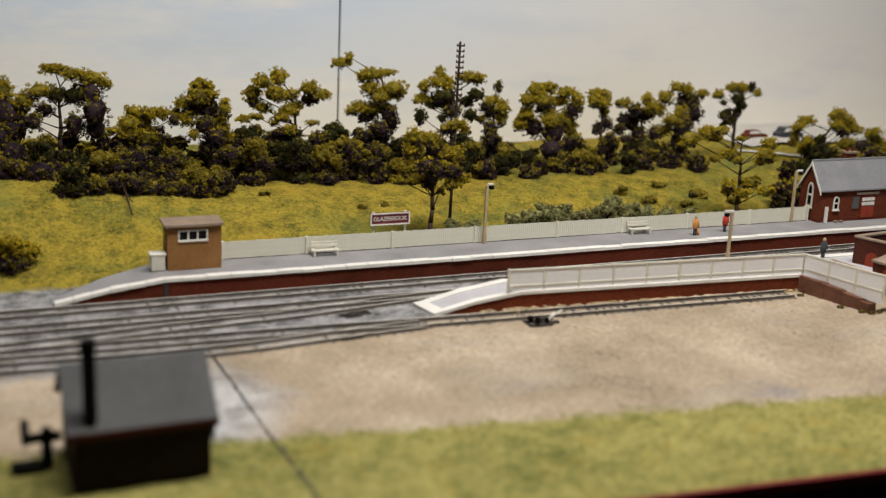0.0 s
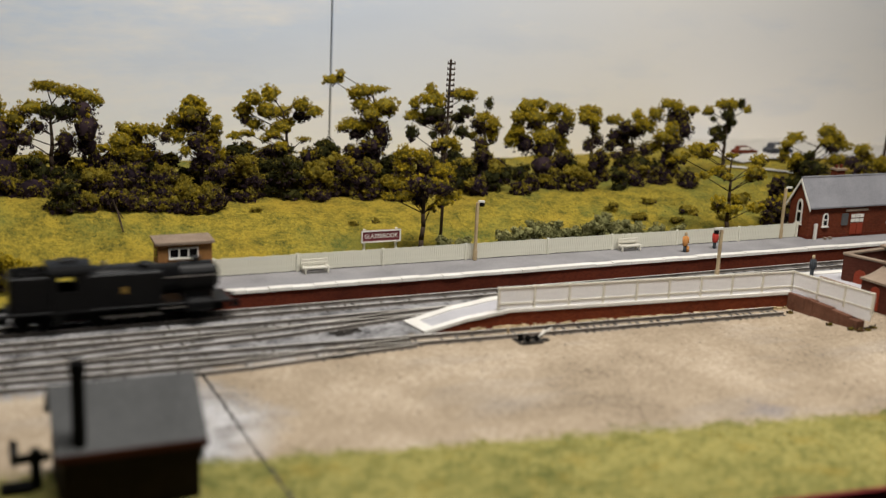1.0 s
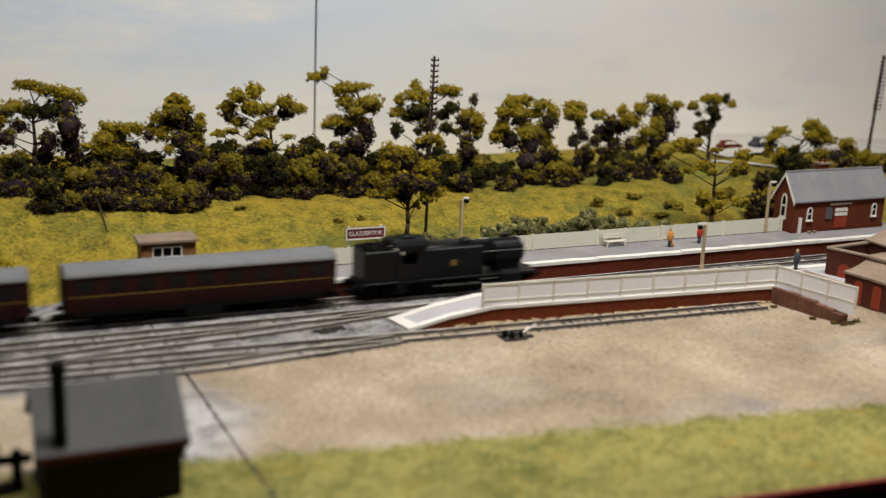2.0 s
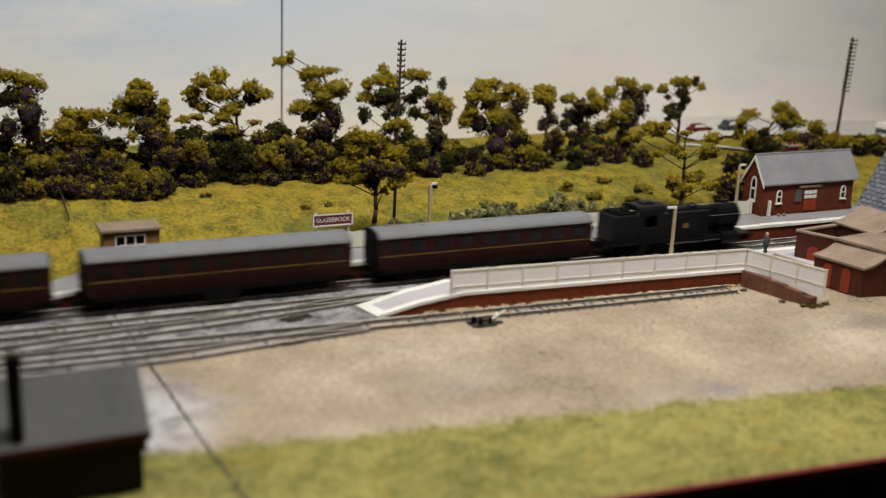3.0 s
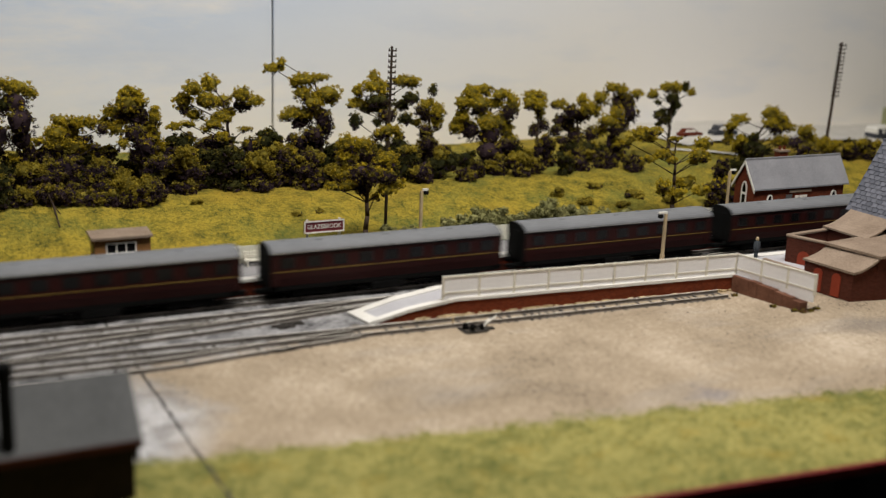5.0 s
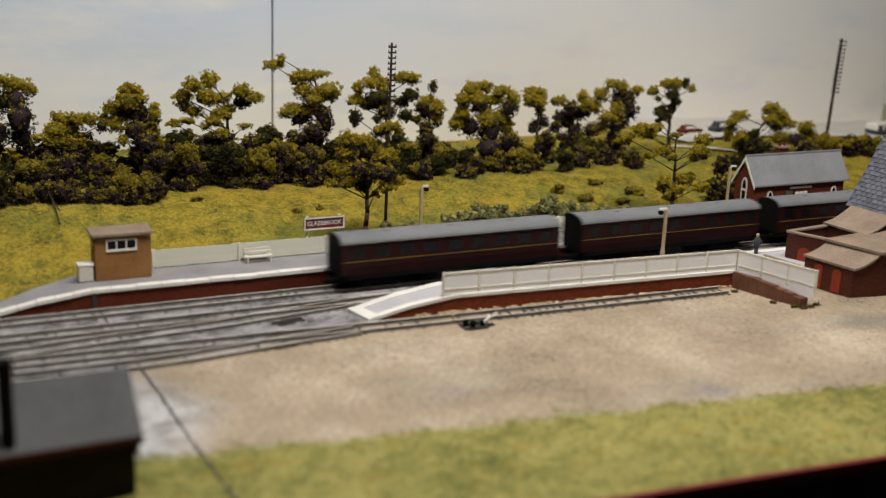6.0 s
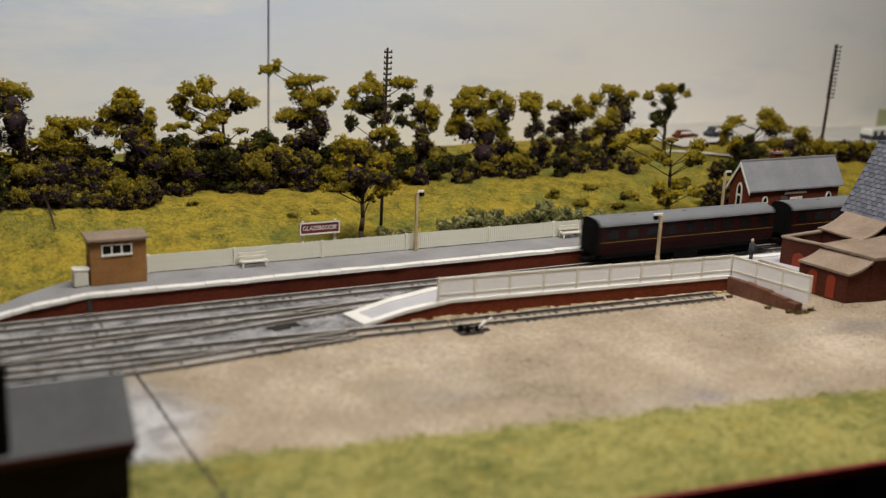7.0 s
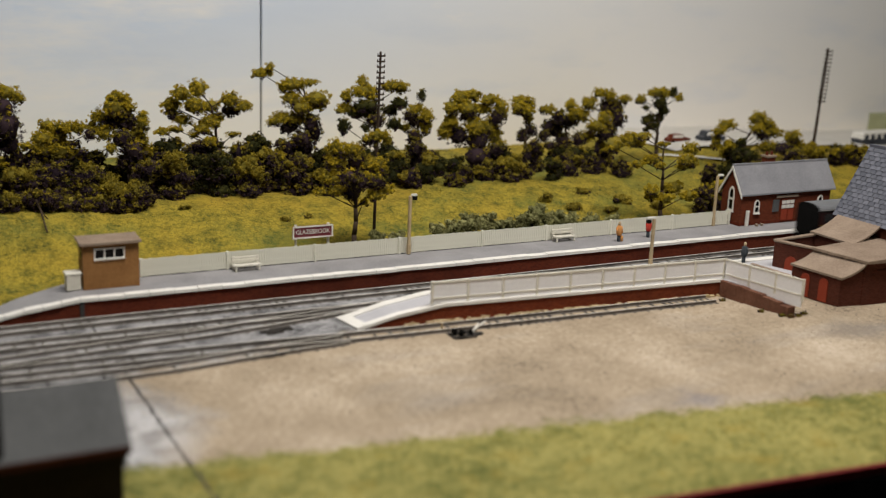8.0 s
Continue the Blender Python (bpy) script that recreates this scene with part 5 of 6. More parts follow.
    ob.matrix_basis = pose(0.4585 + way.x * 0.0105, 0.4630 + way.y * 0.0105, 0, 0, 0, math.degrees(math.atan2(way.y, way.x)))
    # store between the yard and the house
    t = thing("brick_store", "brick store with dished stone-coloured roof against the house", "store", 0, 0, GZ)
    part("brick_shell", box_bm(0.4915, 0.5110, 0.4385, 0.4665, 0.0, 0.0250), MAT_BRICK, t, "brick walls")
    bm = bmesh.new()
    curved_roof(bm, 0.4895, 0.5122, 0.4365, 0.4685, 0.0262, 0.0360, 0.7)
    part("roof", bm, MAT_STONE, t, "dished stone-coloured roof")
    # low wall beside the path
    t = thing("low_wall", "low brown wall beside the platform path", "wall", 0.4428, 0.4635, PZ, -84.0)
    part("brick_shell", box_bm(0, 0.0270, -0.0008, 0.0008, 0, 0.0018), MAT_BRICK, t)
    part("coping", box_bm(-0.0004, 0.0274, -0.0012, 0.0012, 0.0018, 0.0028, bevel=0.0002), MAT_STONE, t)
    # slate-roofed house
    t = thing("goods_house", "tall brick house with steep blue-grey slate roof", "house", 0, 0, GZ)
    x0, x1, y0, y1, h, r = 0.5125, 0.5565, 0.4100, 0.4710, 0.0360, 0.0735
    bm = bmesh.new()
    xm = (x0 + x1) / 2
    outline = [(x0, 0), (x1, 0), (x1, h), (xm, r), (x0, h)]
    fr = [bm.verts.new((x, y0, z)) for x, z in outline]
    bk = [bm.verts.new((x, y1, z)) for x, z in outline]
    bm.faces.new(fr)
    bm.faces.new(bk[::-1])
    for i in range(5):
        bm.faces.new((fr[i], bk[i], bk[(i + 1) % 5], fr[(i + 1) % 5]))
    bmesh.ops.recalc_face_normals(bm, faces=bm.faces)
    part("brick_shell", bm, MAT_BRICK, t, "brown brick walls")
    ln = math.hypot(xm - x0, r - h)
    tilt = math.degrees(math.atan2(r - h, xm - x0))
    for side in (0, 1):
        slope = part("roof_slope", box_bm(-0.0030, ln, y0 - 0.002, y1 + 0.0015, 0.0002, 0.0008), MAT_SLATE_DARK, t, "blue-grey slate roof")
        slope.matrix_basis = pose(x0, 0, h, 0, -tilt, 0) if side == 0 else pose(x1, y0 + y1, h) @ pose(0, 0, 0, 0, 0, 180) @ pose(0, 0, 0, 0, -tilt, 0)
        if side == 0:
            rows, cols = 17, 16
            proto = None
            for j in range(rows):
                for i in range(cols):
                    u = -0.0030 + (ln + 0.0028) * j / rows
                    v = y0 - 0.002 + (y1 - y0 + 0.0035) * (i - (0.5 if j % 2 else 0.0)) / cols
                    if v < y0 - 0.0022:
                        continue
                    o = part("slate", prism(bmesh.new(), [(0, 0.0001), (0.0031, 0.0001), (0.0031, 0.0038), (0, 0.0038)], 0.0008, lambda a, b: 0.00135 - 0.13 * a), MAT_SLATE_TILE, slope) if proto is None else proto.copy()
                    if proto is None:
                        proto = o
                    else:
                        scene.collection.objects.link(o)
                    o.matrix_basis = pose(u, v, 0)
    part("ridge", box_bm(xm - 0.0012, xm + 0.0012, y0 - 0.002, y1 + 0.0015, r + 0.0002, r + 0.0018), MAT_SLATE_DARK, t)
    part("fascia", box_bm(x0 - 0.0006, x0 - 0.0001, y0, y1, h - 0.0025, h - 0.0004), MAT_DARKGAP, t, "dark eaves board")


def extrude_arch(ww, hgt):
    bm = bmesh.new()
    arch = [(-ww / 2, 0.0), (ww / 2, 0.0), (ww / 2, hgt - ww / 2)] + [(ww / 2 * math.cos(math.pi * i / 8), hgt - ww / 2 + ww / 2 * math.sin(math.pi * i / 8)) for i in range(1, 8)] + [(-ww / 2, hgt - ww / 2)]
    lo = [bm.verts.new((a, -0.0013, b)) for a, b in arch]
    hi = [bm.verts.new((a, -0.0006, b)) for a, b in arch]
    bm.faces.new(lo)
    for i in range(len(arch)):
        bm.faces.new((lo[i], lo[(i + 1) % len(arch)], hi[(i + 1) % len(arch)], hi[i]))
    bmesh.ops.recalc_face_normals(bm, faces=bm.faces)
    return bm


def build_hut():
    x0, y0 = 0.0226, 0.3305
    t = thing("lineside_hut", "dark tarred lineside hut with grey felt roof and black stovepipe", "hut", x0, y0, GZ)
    w, d, h, r = 0.0420, 0.034, 0.0226, 0.0368
    bm = bmesh.new()
    gabled_walls(bm, 0, w, 0, d, h, r)
    part("hut_shell", bm, MAT_HUT, t, "dark tarred board walls")
    for k in range(13):
        part("board", box_bm(0.0004 + 0.003 * k, 0.0030 + 0.003 * k, -0.0005, -0.0001, 0.0003, h - 0.0016), MAT_HUT, t)
    for y0s, y1s in ((-0.0022, d / 2), (d + 0.0022, d / 2)):
        z0 = h - 0.0022 * (r - h) / (d / 2)
        bm = bmesh.new()
        extrude_x(bm, [(y0s, z0 + 0.0003), (y1s, r + 0.0003), (y1s, r + 0.0012), (y0s, z0 + 0.0012)], -0.0022, w + 0.0022)
        part("roof_slope", bm, MAT_FELT, t, "grey felt roof")
    part("fascia", box_bm(-0.0022, w + 0.0022, -0.0027, -0.0021, h - 0.0032, h - 0.0008), MAT_HUTTRIM, t, "dull red eaves board")
    pipe = part("stovepipe", tube_bm((0.0054, 0.0010, h - 0.001), (0.0054, 0.0010, 0.0498), 0.0021, 0.0021, 12), MAT_BLACKMATT, t, "black stovepipe")
    part("collar", tube_bm((0.0054, 0.0010, 0.0473), (0.0054, 0.0010, 0.0508), 0.0025, 0.0024, 12), MAT_BLACKMATT, pipe)
    bm = bmesh.new()
    for i in range(14):
        a, b = 2 * math.pi * i / 14, 2 * math.pi * (i + 1) / 14
        tube(bm, (w + 0.0010, 0.0015 + 0.0018 * math.cos(a), 0.0165 + 0.0034 * math.sin(a)), (w + 0.0010, 0.0015 + 0.0018 * math.cos(b), 0.0165 + 0.0034 * math.sin(b)), 0.0004, seg=6, cap=False)
    part("hose_loop", bm, MAT_DARKGAP, t, "coiled hose on the end wall")


def build_ground_signal():
    t = thing("ground_signal", "black ground signal with round head on a post", "signal", 0.0135, 0.352, GZ)
    part("base", box_bm(-0.0080, 0.0020, -0.0030, 0.0030, 0, 0.0035, bevel=0.0004), MAT_BLACKMATT, t)
    part("post", tube_bm((0.0030, 0, 0), (0.0030, 0, 0.0150), 0.0018, 0.0016, 8), MAT_BLACKMATT, t)
    part("arm", box_bm(-0.0040, 0.0075, -0.0006, 0.0006, 0.0105, 0.0135), MAT_BLACKMATT, t)
    part("head", lathe(bmesh.new(), [(0.0006, -0.0014), (0.0036, -0.0010), (0.0036, 0.0010), (0.0006, 0.0014)], (-0.0035, 0, 0.0135), 14, "X"), MAT_BLACK, t)
    part("lamp", tube_bm((-0.0035, 0.0002, 0.0150), (-0.0035, 0.0002, 0.0185), 0.0016, 0.0010, 8), MAT_BLACKMATT, t)


# ---- platform furniture ----


def build_lamp(x, y, h, reach=-0.004, turn=0.0):
    t = thing("platform_lamp", "square pine platform lamp post with small dark lantern", "lamp post", x, y, PZ, turn, "platform lamps")
    part("post", box_bm(-0.0008, 0.0008, -0.0008, 0.0008, 0, h, bevel=0.0002), MAT_POST, t)
    part("foot", box_bm(-0.0010, 0.0010, -0.0010, 0.0010, 0, 0.0060, bevel=0.0002), MAT_POST, t)
    a, b = sorted((reach, 0.0006))
    part("arm", box_bm(a, b, -0.0007, 0.0007, h, h + 0.0011), MAT_WHITE, t, "pale lantern cover")
    part("lantern", lathe(bmesh.new(), [(0.0012, 0.0), (0.0016, 0.0008), (0.0013, 0.0022)], (reach * 0.7, 0, h - 0.0023), 10), MAT_BLACKMATT, t, "small dark lantern")


def build_bench(x, y):
    t = thing("platform_bench", "cream slatted platform bench by the fence", "bench", x, y, PZ, group="platform benches")
    w = 0.0150
    for k in range(3):
        part("seat_slat", box_bm(-w / 2, w / 2, -0.0040 + 0.0014 * k, -0.0030 + 0.0014 * k, 0.0028, 0.0033), MAT_FENCE, t)
    for k in range(2):
        part("back_slat", box_bm(-w / 2, w / 2, 0.0004 + 0.0003 * k, 0.0009 + 0.0003 * k, 0.0042 + 0.0016 * k, 0.0053 + 0.0016 * k), MAT_FENCE, t)
    for sx in (-w / 2 + 0.0008, w / 2 - 0.0016):
        part("end_frame", prism_side([(-0.0042, 0), (-0.0034, 0), (-0.0030, 0.0027), (0.0004, 0.0027), (0.0002, 0), (0.0010, 0), (0.0016, 0.0072), (0.0010, 0.0072), (0.0006, 0.0036), (-0.0042, 0.0036)], sx, sx + 0.0008), MAT_FENCE, t)


def prism_side(profile, x0, x1):
    return extrude_x(bmesh.new(), profile, x0, x1)


def build_sign():
    t = thing("station_nameboard", "maroon station nameboard with white border and lettering on two posts", "sign", 0.2028, 0.5590, 0.0)
    gz = ground_z(0.214, 0.559)
    w, z0, z1 = 0.0232, 0.0197, 0.0265
    for x in (0.0022, w - 0.0022):
        part("post", box_bm(x - 0.0006, x + 0.0006, 0.0009, 0.0019, gz - 0.002, z1 + 0.0006), MAT_WHITE, t)
    part("board", box_bm(0, w, 0, 0.0008, z0, z1, bevel=0.0001), MAT_SIGN, t, "maroon board")
    for name, a in (("border", (0, w, -0.0004, -0.00005, z1 - 0.0007, z1)), ("border", (0, w, -0.0004, -0.00005, z0, z0 + 0.0007)),
                    ("border", (0, 0.0007, -0.0004, -0.00005, z0 + 0.0007, z1 - 0.0007)), ("border", (w - 0.0007, w, -0.0004, -0.00005, z0 + 0.0007, z1 - 0.0007))):
        part(name, box_bm(*a), MAT_WHITE, t)
    cu = bpy.data.curves.new("lettering", "FONT")
    cu.body, cu.size, cu.align_x, cu.align_y, cu.extrude = "GLAZEBROOK", 0.0034, "CENTER", "CENTER", 0.00008
    tmp = new("lettering_curve", cu)
    me = bpy.data.meshes.new_from_object(tmp)
    bpy.data.objects.remove(tmp)
    wide = max(v.co.x for v in me.vertices) - min(v.co.x for v in me.vertices)
    me.transform(Matrix.Diagonal((0.0196 / wide, 1.0, 1.0, 1.0)))
    me.materials.append(MAT_WHITE)
    ob = new("lettering", me)
    ob.parent = t
    ob.matrix_basis = pose(w / 2, -0.00016, (z0 + z1) / 2, 90, 0, 0)
    tagged(ob, "white raised lettering")


def build_figure(x, y, coat, label, bag=False):
    """A painted model figure, one plain mesh."""
    bm = bmesh.new()
    lathe(bm, [(0.0011, 0), (0.0013, 0.0006), (0.0012, 0.0045)], seg=8)
    lathe(bm, [(0.0017, 0.0040), (0.0021, 0.0050), (0.0022, 0.0080), (0.0018, 0.0098), (0.0007, 0.0104)], seg=8)
    lathe(bm, [(0.0006, 0.0100), (0.0011, 0.0109), (0.0011, 0.0119), (0.0005, 0.0126)], seg=8)
    tube(bm, (-0.0022, 0, 0.0095), (-0.0026, -0.0006, 0.0055), 0.0006, 0.0005, 6)
    tube(bm, (0.0022, 0, 0.0095), (0.0027, -0.0006, 0.0055), 0.0006, 0.0005, 6)
    for f in bm.faces:
        z = f.calc_center_median().z
        f.material_index = 1 if z < 0.0042 else (2 if z > 0.0102 else 0)
    if bag:
        k = len(bm.faces)
        box(bm, 0.0014, 0.0034, -0.0010, 0.0010, 0.0, 0.0034)
    bmesh.ops.scale(bm, vec=(0.80, 0.85, 0.97), verts=bm.verts)
    ob = part("figurine", bm, [coat, MAT_FIGDARK, MAT_POST], smooth=True)
    ob.matrix_world = pose(x, y, PZ)
    tagged(ob, label, "figurine")


def build_telegraph_pole(x, y, z0, top, arms, lean=0.0, r=0.0009, arm=0.0048, pitch=0.0031):
    t = thing("telegraph_pole", "tall dark telegraph pole with many short crossarms", "telegraph pole", x, y, z0, group="telegraph poles")
    t.matrix_world = pose(x, y, z0, 0, lean, 0)
    h = top - z0
    part("pole", tube_bm((0, 0, 0), (0, 0, h), r * 1.15, r * 0.75, 8), MAT_TREE, t)
    part("cap", tube_bm((0, 0, h), (0, 0, h + 0.0012), r * 1.1, 0.0003, 8), MAT_TREE, t)
    for k in range(arms):
        z = h - 0.0018 - pitch * k
        c = part("crossarm", box_bm(-arm / 2, arm / 2, -r - 0.0006, -r + 0.0002, z, z + 0.0009), MAT_TREE, t)
        for sx in (-0.44, 0.44):
            part("insulator", tube_bm((sx * arm, -r - 0.0002, z + 0.0006), (sx * arm, -r - 0.0002, z + 0.0018), 0.0004, 0.0003, 6), MAT_BLACKMATT, c)


def build_lever():
    t = thing("point_lever", "dark point lever frame with pale handle beside the siding", "point lever", 0.2455, 0.4370, GZ)
    part("base", box_bm(-0.0055, 0.0050, -0.0013, 0.0013, 0, 0.0014, bevel=0.0003), MAT_SLEEPER, t)
    for k in range(3):
        part("timber", box_bm(-0.0070 + 0.0042 * k, -0.0052 + 0.0042 * k, -0.0005, 0.0085, 0, 0.0009, bevel=0.0002), MAT_SLEEPER, t)
    part("weight", lathe(bmesh.new(), [(0.0009, -0.0010), (0.0017, -0.0004), (0.0017, 0.0008), (0.0008, 0.0012)], (-0.0035, 0, 0.0030), 10, "X"), MAT_BLACKMATT, t)
    part("quadrant", prism_side([(-0.0012, 0.0014), (0.0012, 0.0014), (0.0008, 0.0040), (-0.0008, 0.0040)], 0.0010, 0.0022), MAT_BLACKMATT, t)
    part("handle", tube_bm((0.0018, 0, 0.0030), (0.0100, 0.0012, 0.0068), 0.0005, 0.0004, 6), MAT_WHITE, t, "pale lever handle")
    part("stretcher", tube_bm((-0.0070, 0.0050, 0.0008), (0.0080, 0.0064, 0.0008), 0.0005, seg=6), MAT_BLACKMATT, t)
    part("lamp_box", box_bm(-0.0066, -0.0042, 0.0022, 0.0044, 0.0009, 0.0042, bevel=0.0003), MAT_BLACKMATT, t)
    part("slide_plate", box_bm(0.0040, 0.0092, 0.0010, 0.0036, 0.0, 0.0011, bevel=0.0002), MAT_SLEEPER, t)
    part("second_handle", tube_bm((0.0030, 0.0020, 0.0012), (0.0084, 0.0052, 0.0046), 0.0005, 0.0004, 6), MAT_WHITE, t, "pale worn handle")
    part("crank", tube_bm((-0.0035, 0, 0.0030), (0.0016, 0, 0.0034), 0.0005, seg=6), MAT_BLACKMATT, t)
    post = part("peg", tube_bm((-0.0080, 0.0110, 0), (-0.0080, 0.0110, 0.0048), 0.0006, seg=6), MAT_POST, t)


def build_point_motor(x, y, sx, sy, seed):
    """Dark oily heap over a point's tie bar."""
    rng = np.random.default_rng(seed)
    t = thing("point_cover", "dark oily timber cover over a point tie bar", "point cover", x, y, GZ)
    for k in range(9):
        a, b = rng.uniform(-sx, sx), rng.uniform(-sy, sy)
        part("timber", box_bm(a - 0.0022, a + 0.0022, b - 0.0006, b + 0.0006, 0.0, 0.0007 + 0.0006 * rng.random()), MAT_SLEEPER, t)


def build_car(x, y, length, h, label, mat, cabin=True, roof=None):
    z = ground_z(x, y) - 0.0003
    t = thing("motor_vehicle", label, "vehicle", x, y, z, 0.0)
    w = h * 0.95
    part("body", extrude_y([(-length / 2, h * 0.22), (length / 2, h * 0.22), (length / 2, h * 0.52), (length * 0.3, h * 0.60), (-length * 0.42, h * 0.60), (-length / 2, h * 0.5)], -w / 2, w / 2), mat, t)
    if cabin:
        part("cabin", extrude_y([(-length * 0.40, h * 0.60), (length * 0.28, h * 0.60), (length * 0.12, h), (-length * 0.30, h)], -w * 0.45, w * 0.45), roof or mat, t)
        part("side_glass", extrude_y([(-length * 0.33, h * 0.64), (length * 0.22, h * 0.64), (length * 0.10, h * 0.93), (-length * 0.27, h * 0.93)], -w * 0.46, w * 0.46), MAT_WHITE, t, "pale glazed side windows")
    for sx in (-0.3, 0.3):
        for sy in (-1, 1):
            part("wheel", tube_bm((sx * length, sy * w * 0.5 - 0.0004, h * 0.19), (sx * length, sy * w * 0.5 + 0.0004, h * 0.19), h * 0.19, seg=10), MAT_BLACKMATT, t)


def build_bus(x, y, length, h):
    t = thing("motor_coach", "dark motor coach with pale window band on the bank road", "vehicle", x, y, ground_z(x, y) - 0.0003)
    w = 0.013
    part("body", extrude_y([(-length / 2, h * 0.14), (length / 2, h * 0.14), (length / 2, h * 0.56), (-length / 2, h * 0.56)], -w / 2, w / 2), MAT_CAR, t, "dark lower body")
    part("glazing", box_bm(-length / 2 + 0.0006, length / 2 - 0.0006, -w / 2 + 0.0004, w / 2 - 0.0004, h * 0.56, h * 0.86), MAT_CAR, t)
    for k in range(9):
        px = -length / 2 + (length - 0.001) * k / 8
        part("pillar", box_bm(px, px + 0.0022, -w / 2 - 0.0001, w / 2 + 0.0001, h * 0.56, h * 0.86), MAT_WHITE, t, "pale window pillar")
    part("roof", extrude_y([(-length / 2, h * 0.86), (length / 2, h * 0.86), (length / 2 - 0.002, h), (-length / 2 + 0.002, h)], -w / 2, w / 2), MAT_WHITE, t, "pale roof")
    for sx in (-0.32, 0.32):
        for sy in (-1, 1):
            part("wheel", tube_bm((sx * length, sy * w * 0.5 - 0.0004, h * 0.17), (sx * length, sy * w * 0.5 + 0.0004, h * 0.17), h * 0.17, seg=10), MAT_BLACKMATT, t)


def extrude_y(profile, y0, y1):
    bm = bmesh.new()
    a = [bm.verts.new((x, y0, z)) for x, z in profile]
    b = [bm.verts.new((x, y1, z)) for x, z in profile]
    n = len(profile)
    bm.faces.new(a)
    bm.faces.new(b[::-1])
    for i in range(n):
        bm.faces.new((a[i], b[i], b[(i + 1) % n], a[(i + 1) % n]))
    bmesh.ops.recalc_face_normals(bm, faces=bm.faces)
    return bm


def build_road():
    verts, faces = [], []
    n = 60
    for i in range(n + 1):
        x = 0.575 + 0.575 * i / n
        for dy in (0.700, 0.812):
            verts.append((x, dy, max(ground_z(x, q) for q in (0.70, 0.72, 0.75, 0.78, 0.81)) + 0.0010))
    for i in range(n):
        faces.append((2 * i, 2 * i + 2, 2 * i + 3, 2 * i + 1))
    tagged(mesh_part("road", verts, faces, MAT_ROADGREY), "pale grey road along the top of the bank", "road", kind="structure")
    verts, faces = [], []
    for i in range(25):
        k = i / 24
        x, y = 0.655 - 0.10 * k, 0.640 + 0.062 * k
        for s in (-0.0045, 0.0045):
            verts.append((x + s * 0.53, y + s * 0.85, ground_z(x, y) + 0.0008))
    for i in range(24):
        faces.append((2 * i, 2 * i + 1, 2 * i + 3, 2 * i + 2))
    tagged(mesh_part("footpath", verts, faces, MAT_ROADGREY), "pale footpath climbing the bank", "path", kind="structure")


build_shelter()
build_bin()
build_station()
build_goods_yard()
build_hut()
build_ground_signal()
build_lamp(0.2700, 0.5535, 0.0335, 0.0040)
build_lamp(0.4925, 0.5555, 0.0330, 0.0045)
build_lamp(0.3835, 0.4800, 0.0290, -0.0050)
build_bench(0.1745, 0.5525)
build_bench(0.3735, 0.5535)
build_sign()
build_figure(0.4055, 0.540, MAT_ORANGE, "painted model figure in a tan coat standing on the platform", True)
build_figure(0.4300, 0.543, MAT_FIGRED, "painted model figure in a red coat standing on the platform")
build_figure(0.4460, 0.4742, MAT_FIGDARK, "painted model figure in dark clothes on the bay platform")
build_telegraph_pole(0.2632, 0.587, ground_z(0.2632, 0.587) - 0.001, 0.1165, 10, 0.7)
build_telegraph_pole(0.6930, 0.672, ground_z(0.6930, 0.672) - 0.001, 0.1115, 14, 2.6, 0.0012, 0.0080, 0.0031)
build_lever()
build_point_motor(0.128, 0.4905, 0.012, 0.003, 1)
build_point_motor(0.168, 0.4760, 0.010, 0.003, 2)
build_point_motor(0.150, 0.4455, 0.006, 0.002, 3)
build_road()
build_car(0.633, 0.728, 0.024, 0.0100, "dark estate car parked on the bank road", MAT_CAR)
build_car(0.598, 0.728, 0.022, 0.0070, "low dull red car parked on the bank road", MAT_WALLRED)
build_bus(0.830, 0.722, 0.064, 0.0135)
tagged(part("distant_shed", box_bm(0.868, 0.94, 0.752, 0.775, 0.0, 0.042, bevel=0.0005), MAT_BUSGREEN), "dull green painted shed beyond the road", "shed")


# ---- the train ----
TRACK_Y = 0.516
COACH, GAP = 0.1285, 0.0153


def wheel_bm(r, thick=0.0016, spokes=0):
    bm = bmesh.new()
    lathe_y(bm, [(r * 0.2, -thick / 2), (r, -thick / 2), (r, thick / 2), (r * 0.2, thick / 2)], 20)
    if spokes:
        tube(bm, (r * 0.35, -thick * 1.0, 0), (r * 0.35, -thick * 0.4, 0), r * 0.14, seg=6)
    return bm


def lathe_y(bm, profile, seg):
    rings = [[bm.verts.new((r * math.cos(2 * math.pi * i / seg), h, r * math.sin(2 * math.pi * i / seg))) for i in range(seg)] for r, h in profile]
    for a, b in zip(rings, rings[1:]):
        for i in range(seg):
            bm.faces.new((a[i], a[(i + 1) % seg], b[(i + 1) % seg], b[i]))
    bm.faces.new(rings[0])
    bm.faces.new(rings[-1][::-1])
    bmesh.ops.recalc_face_normals(bm, faces=bm.faces)


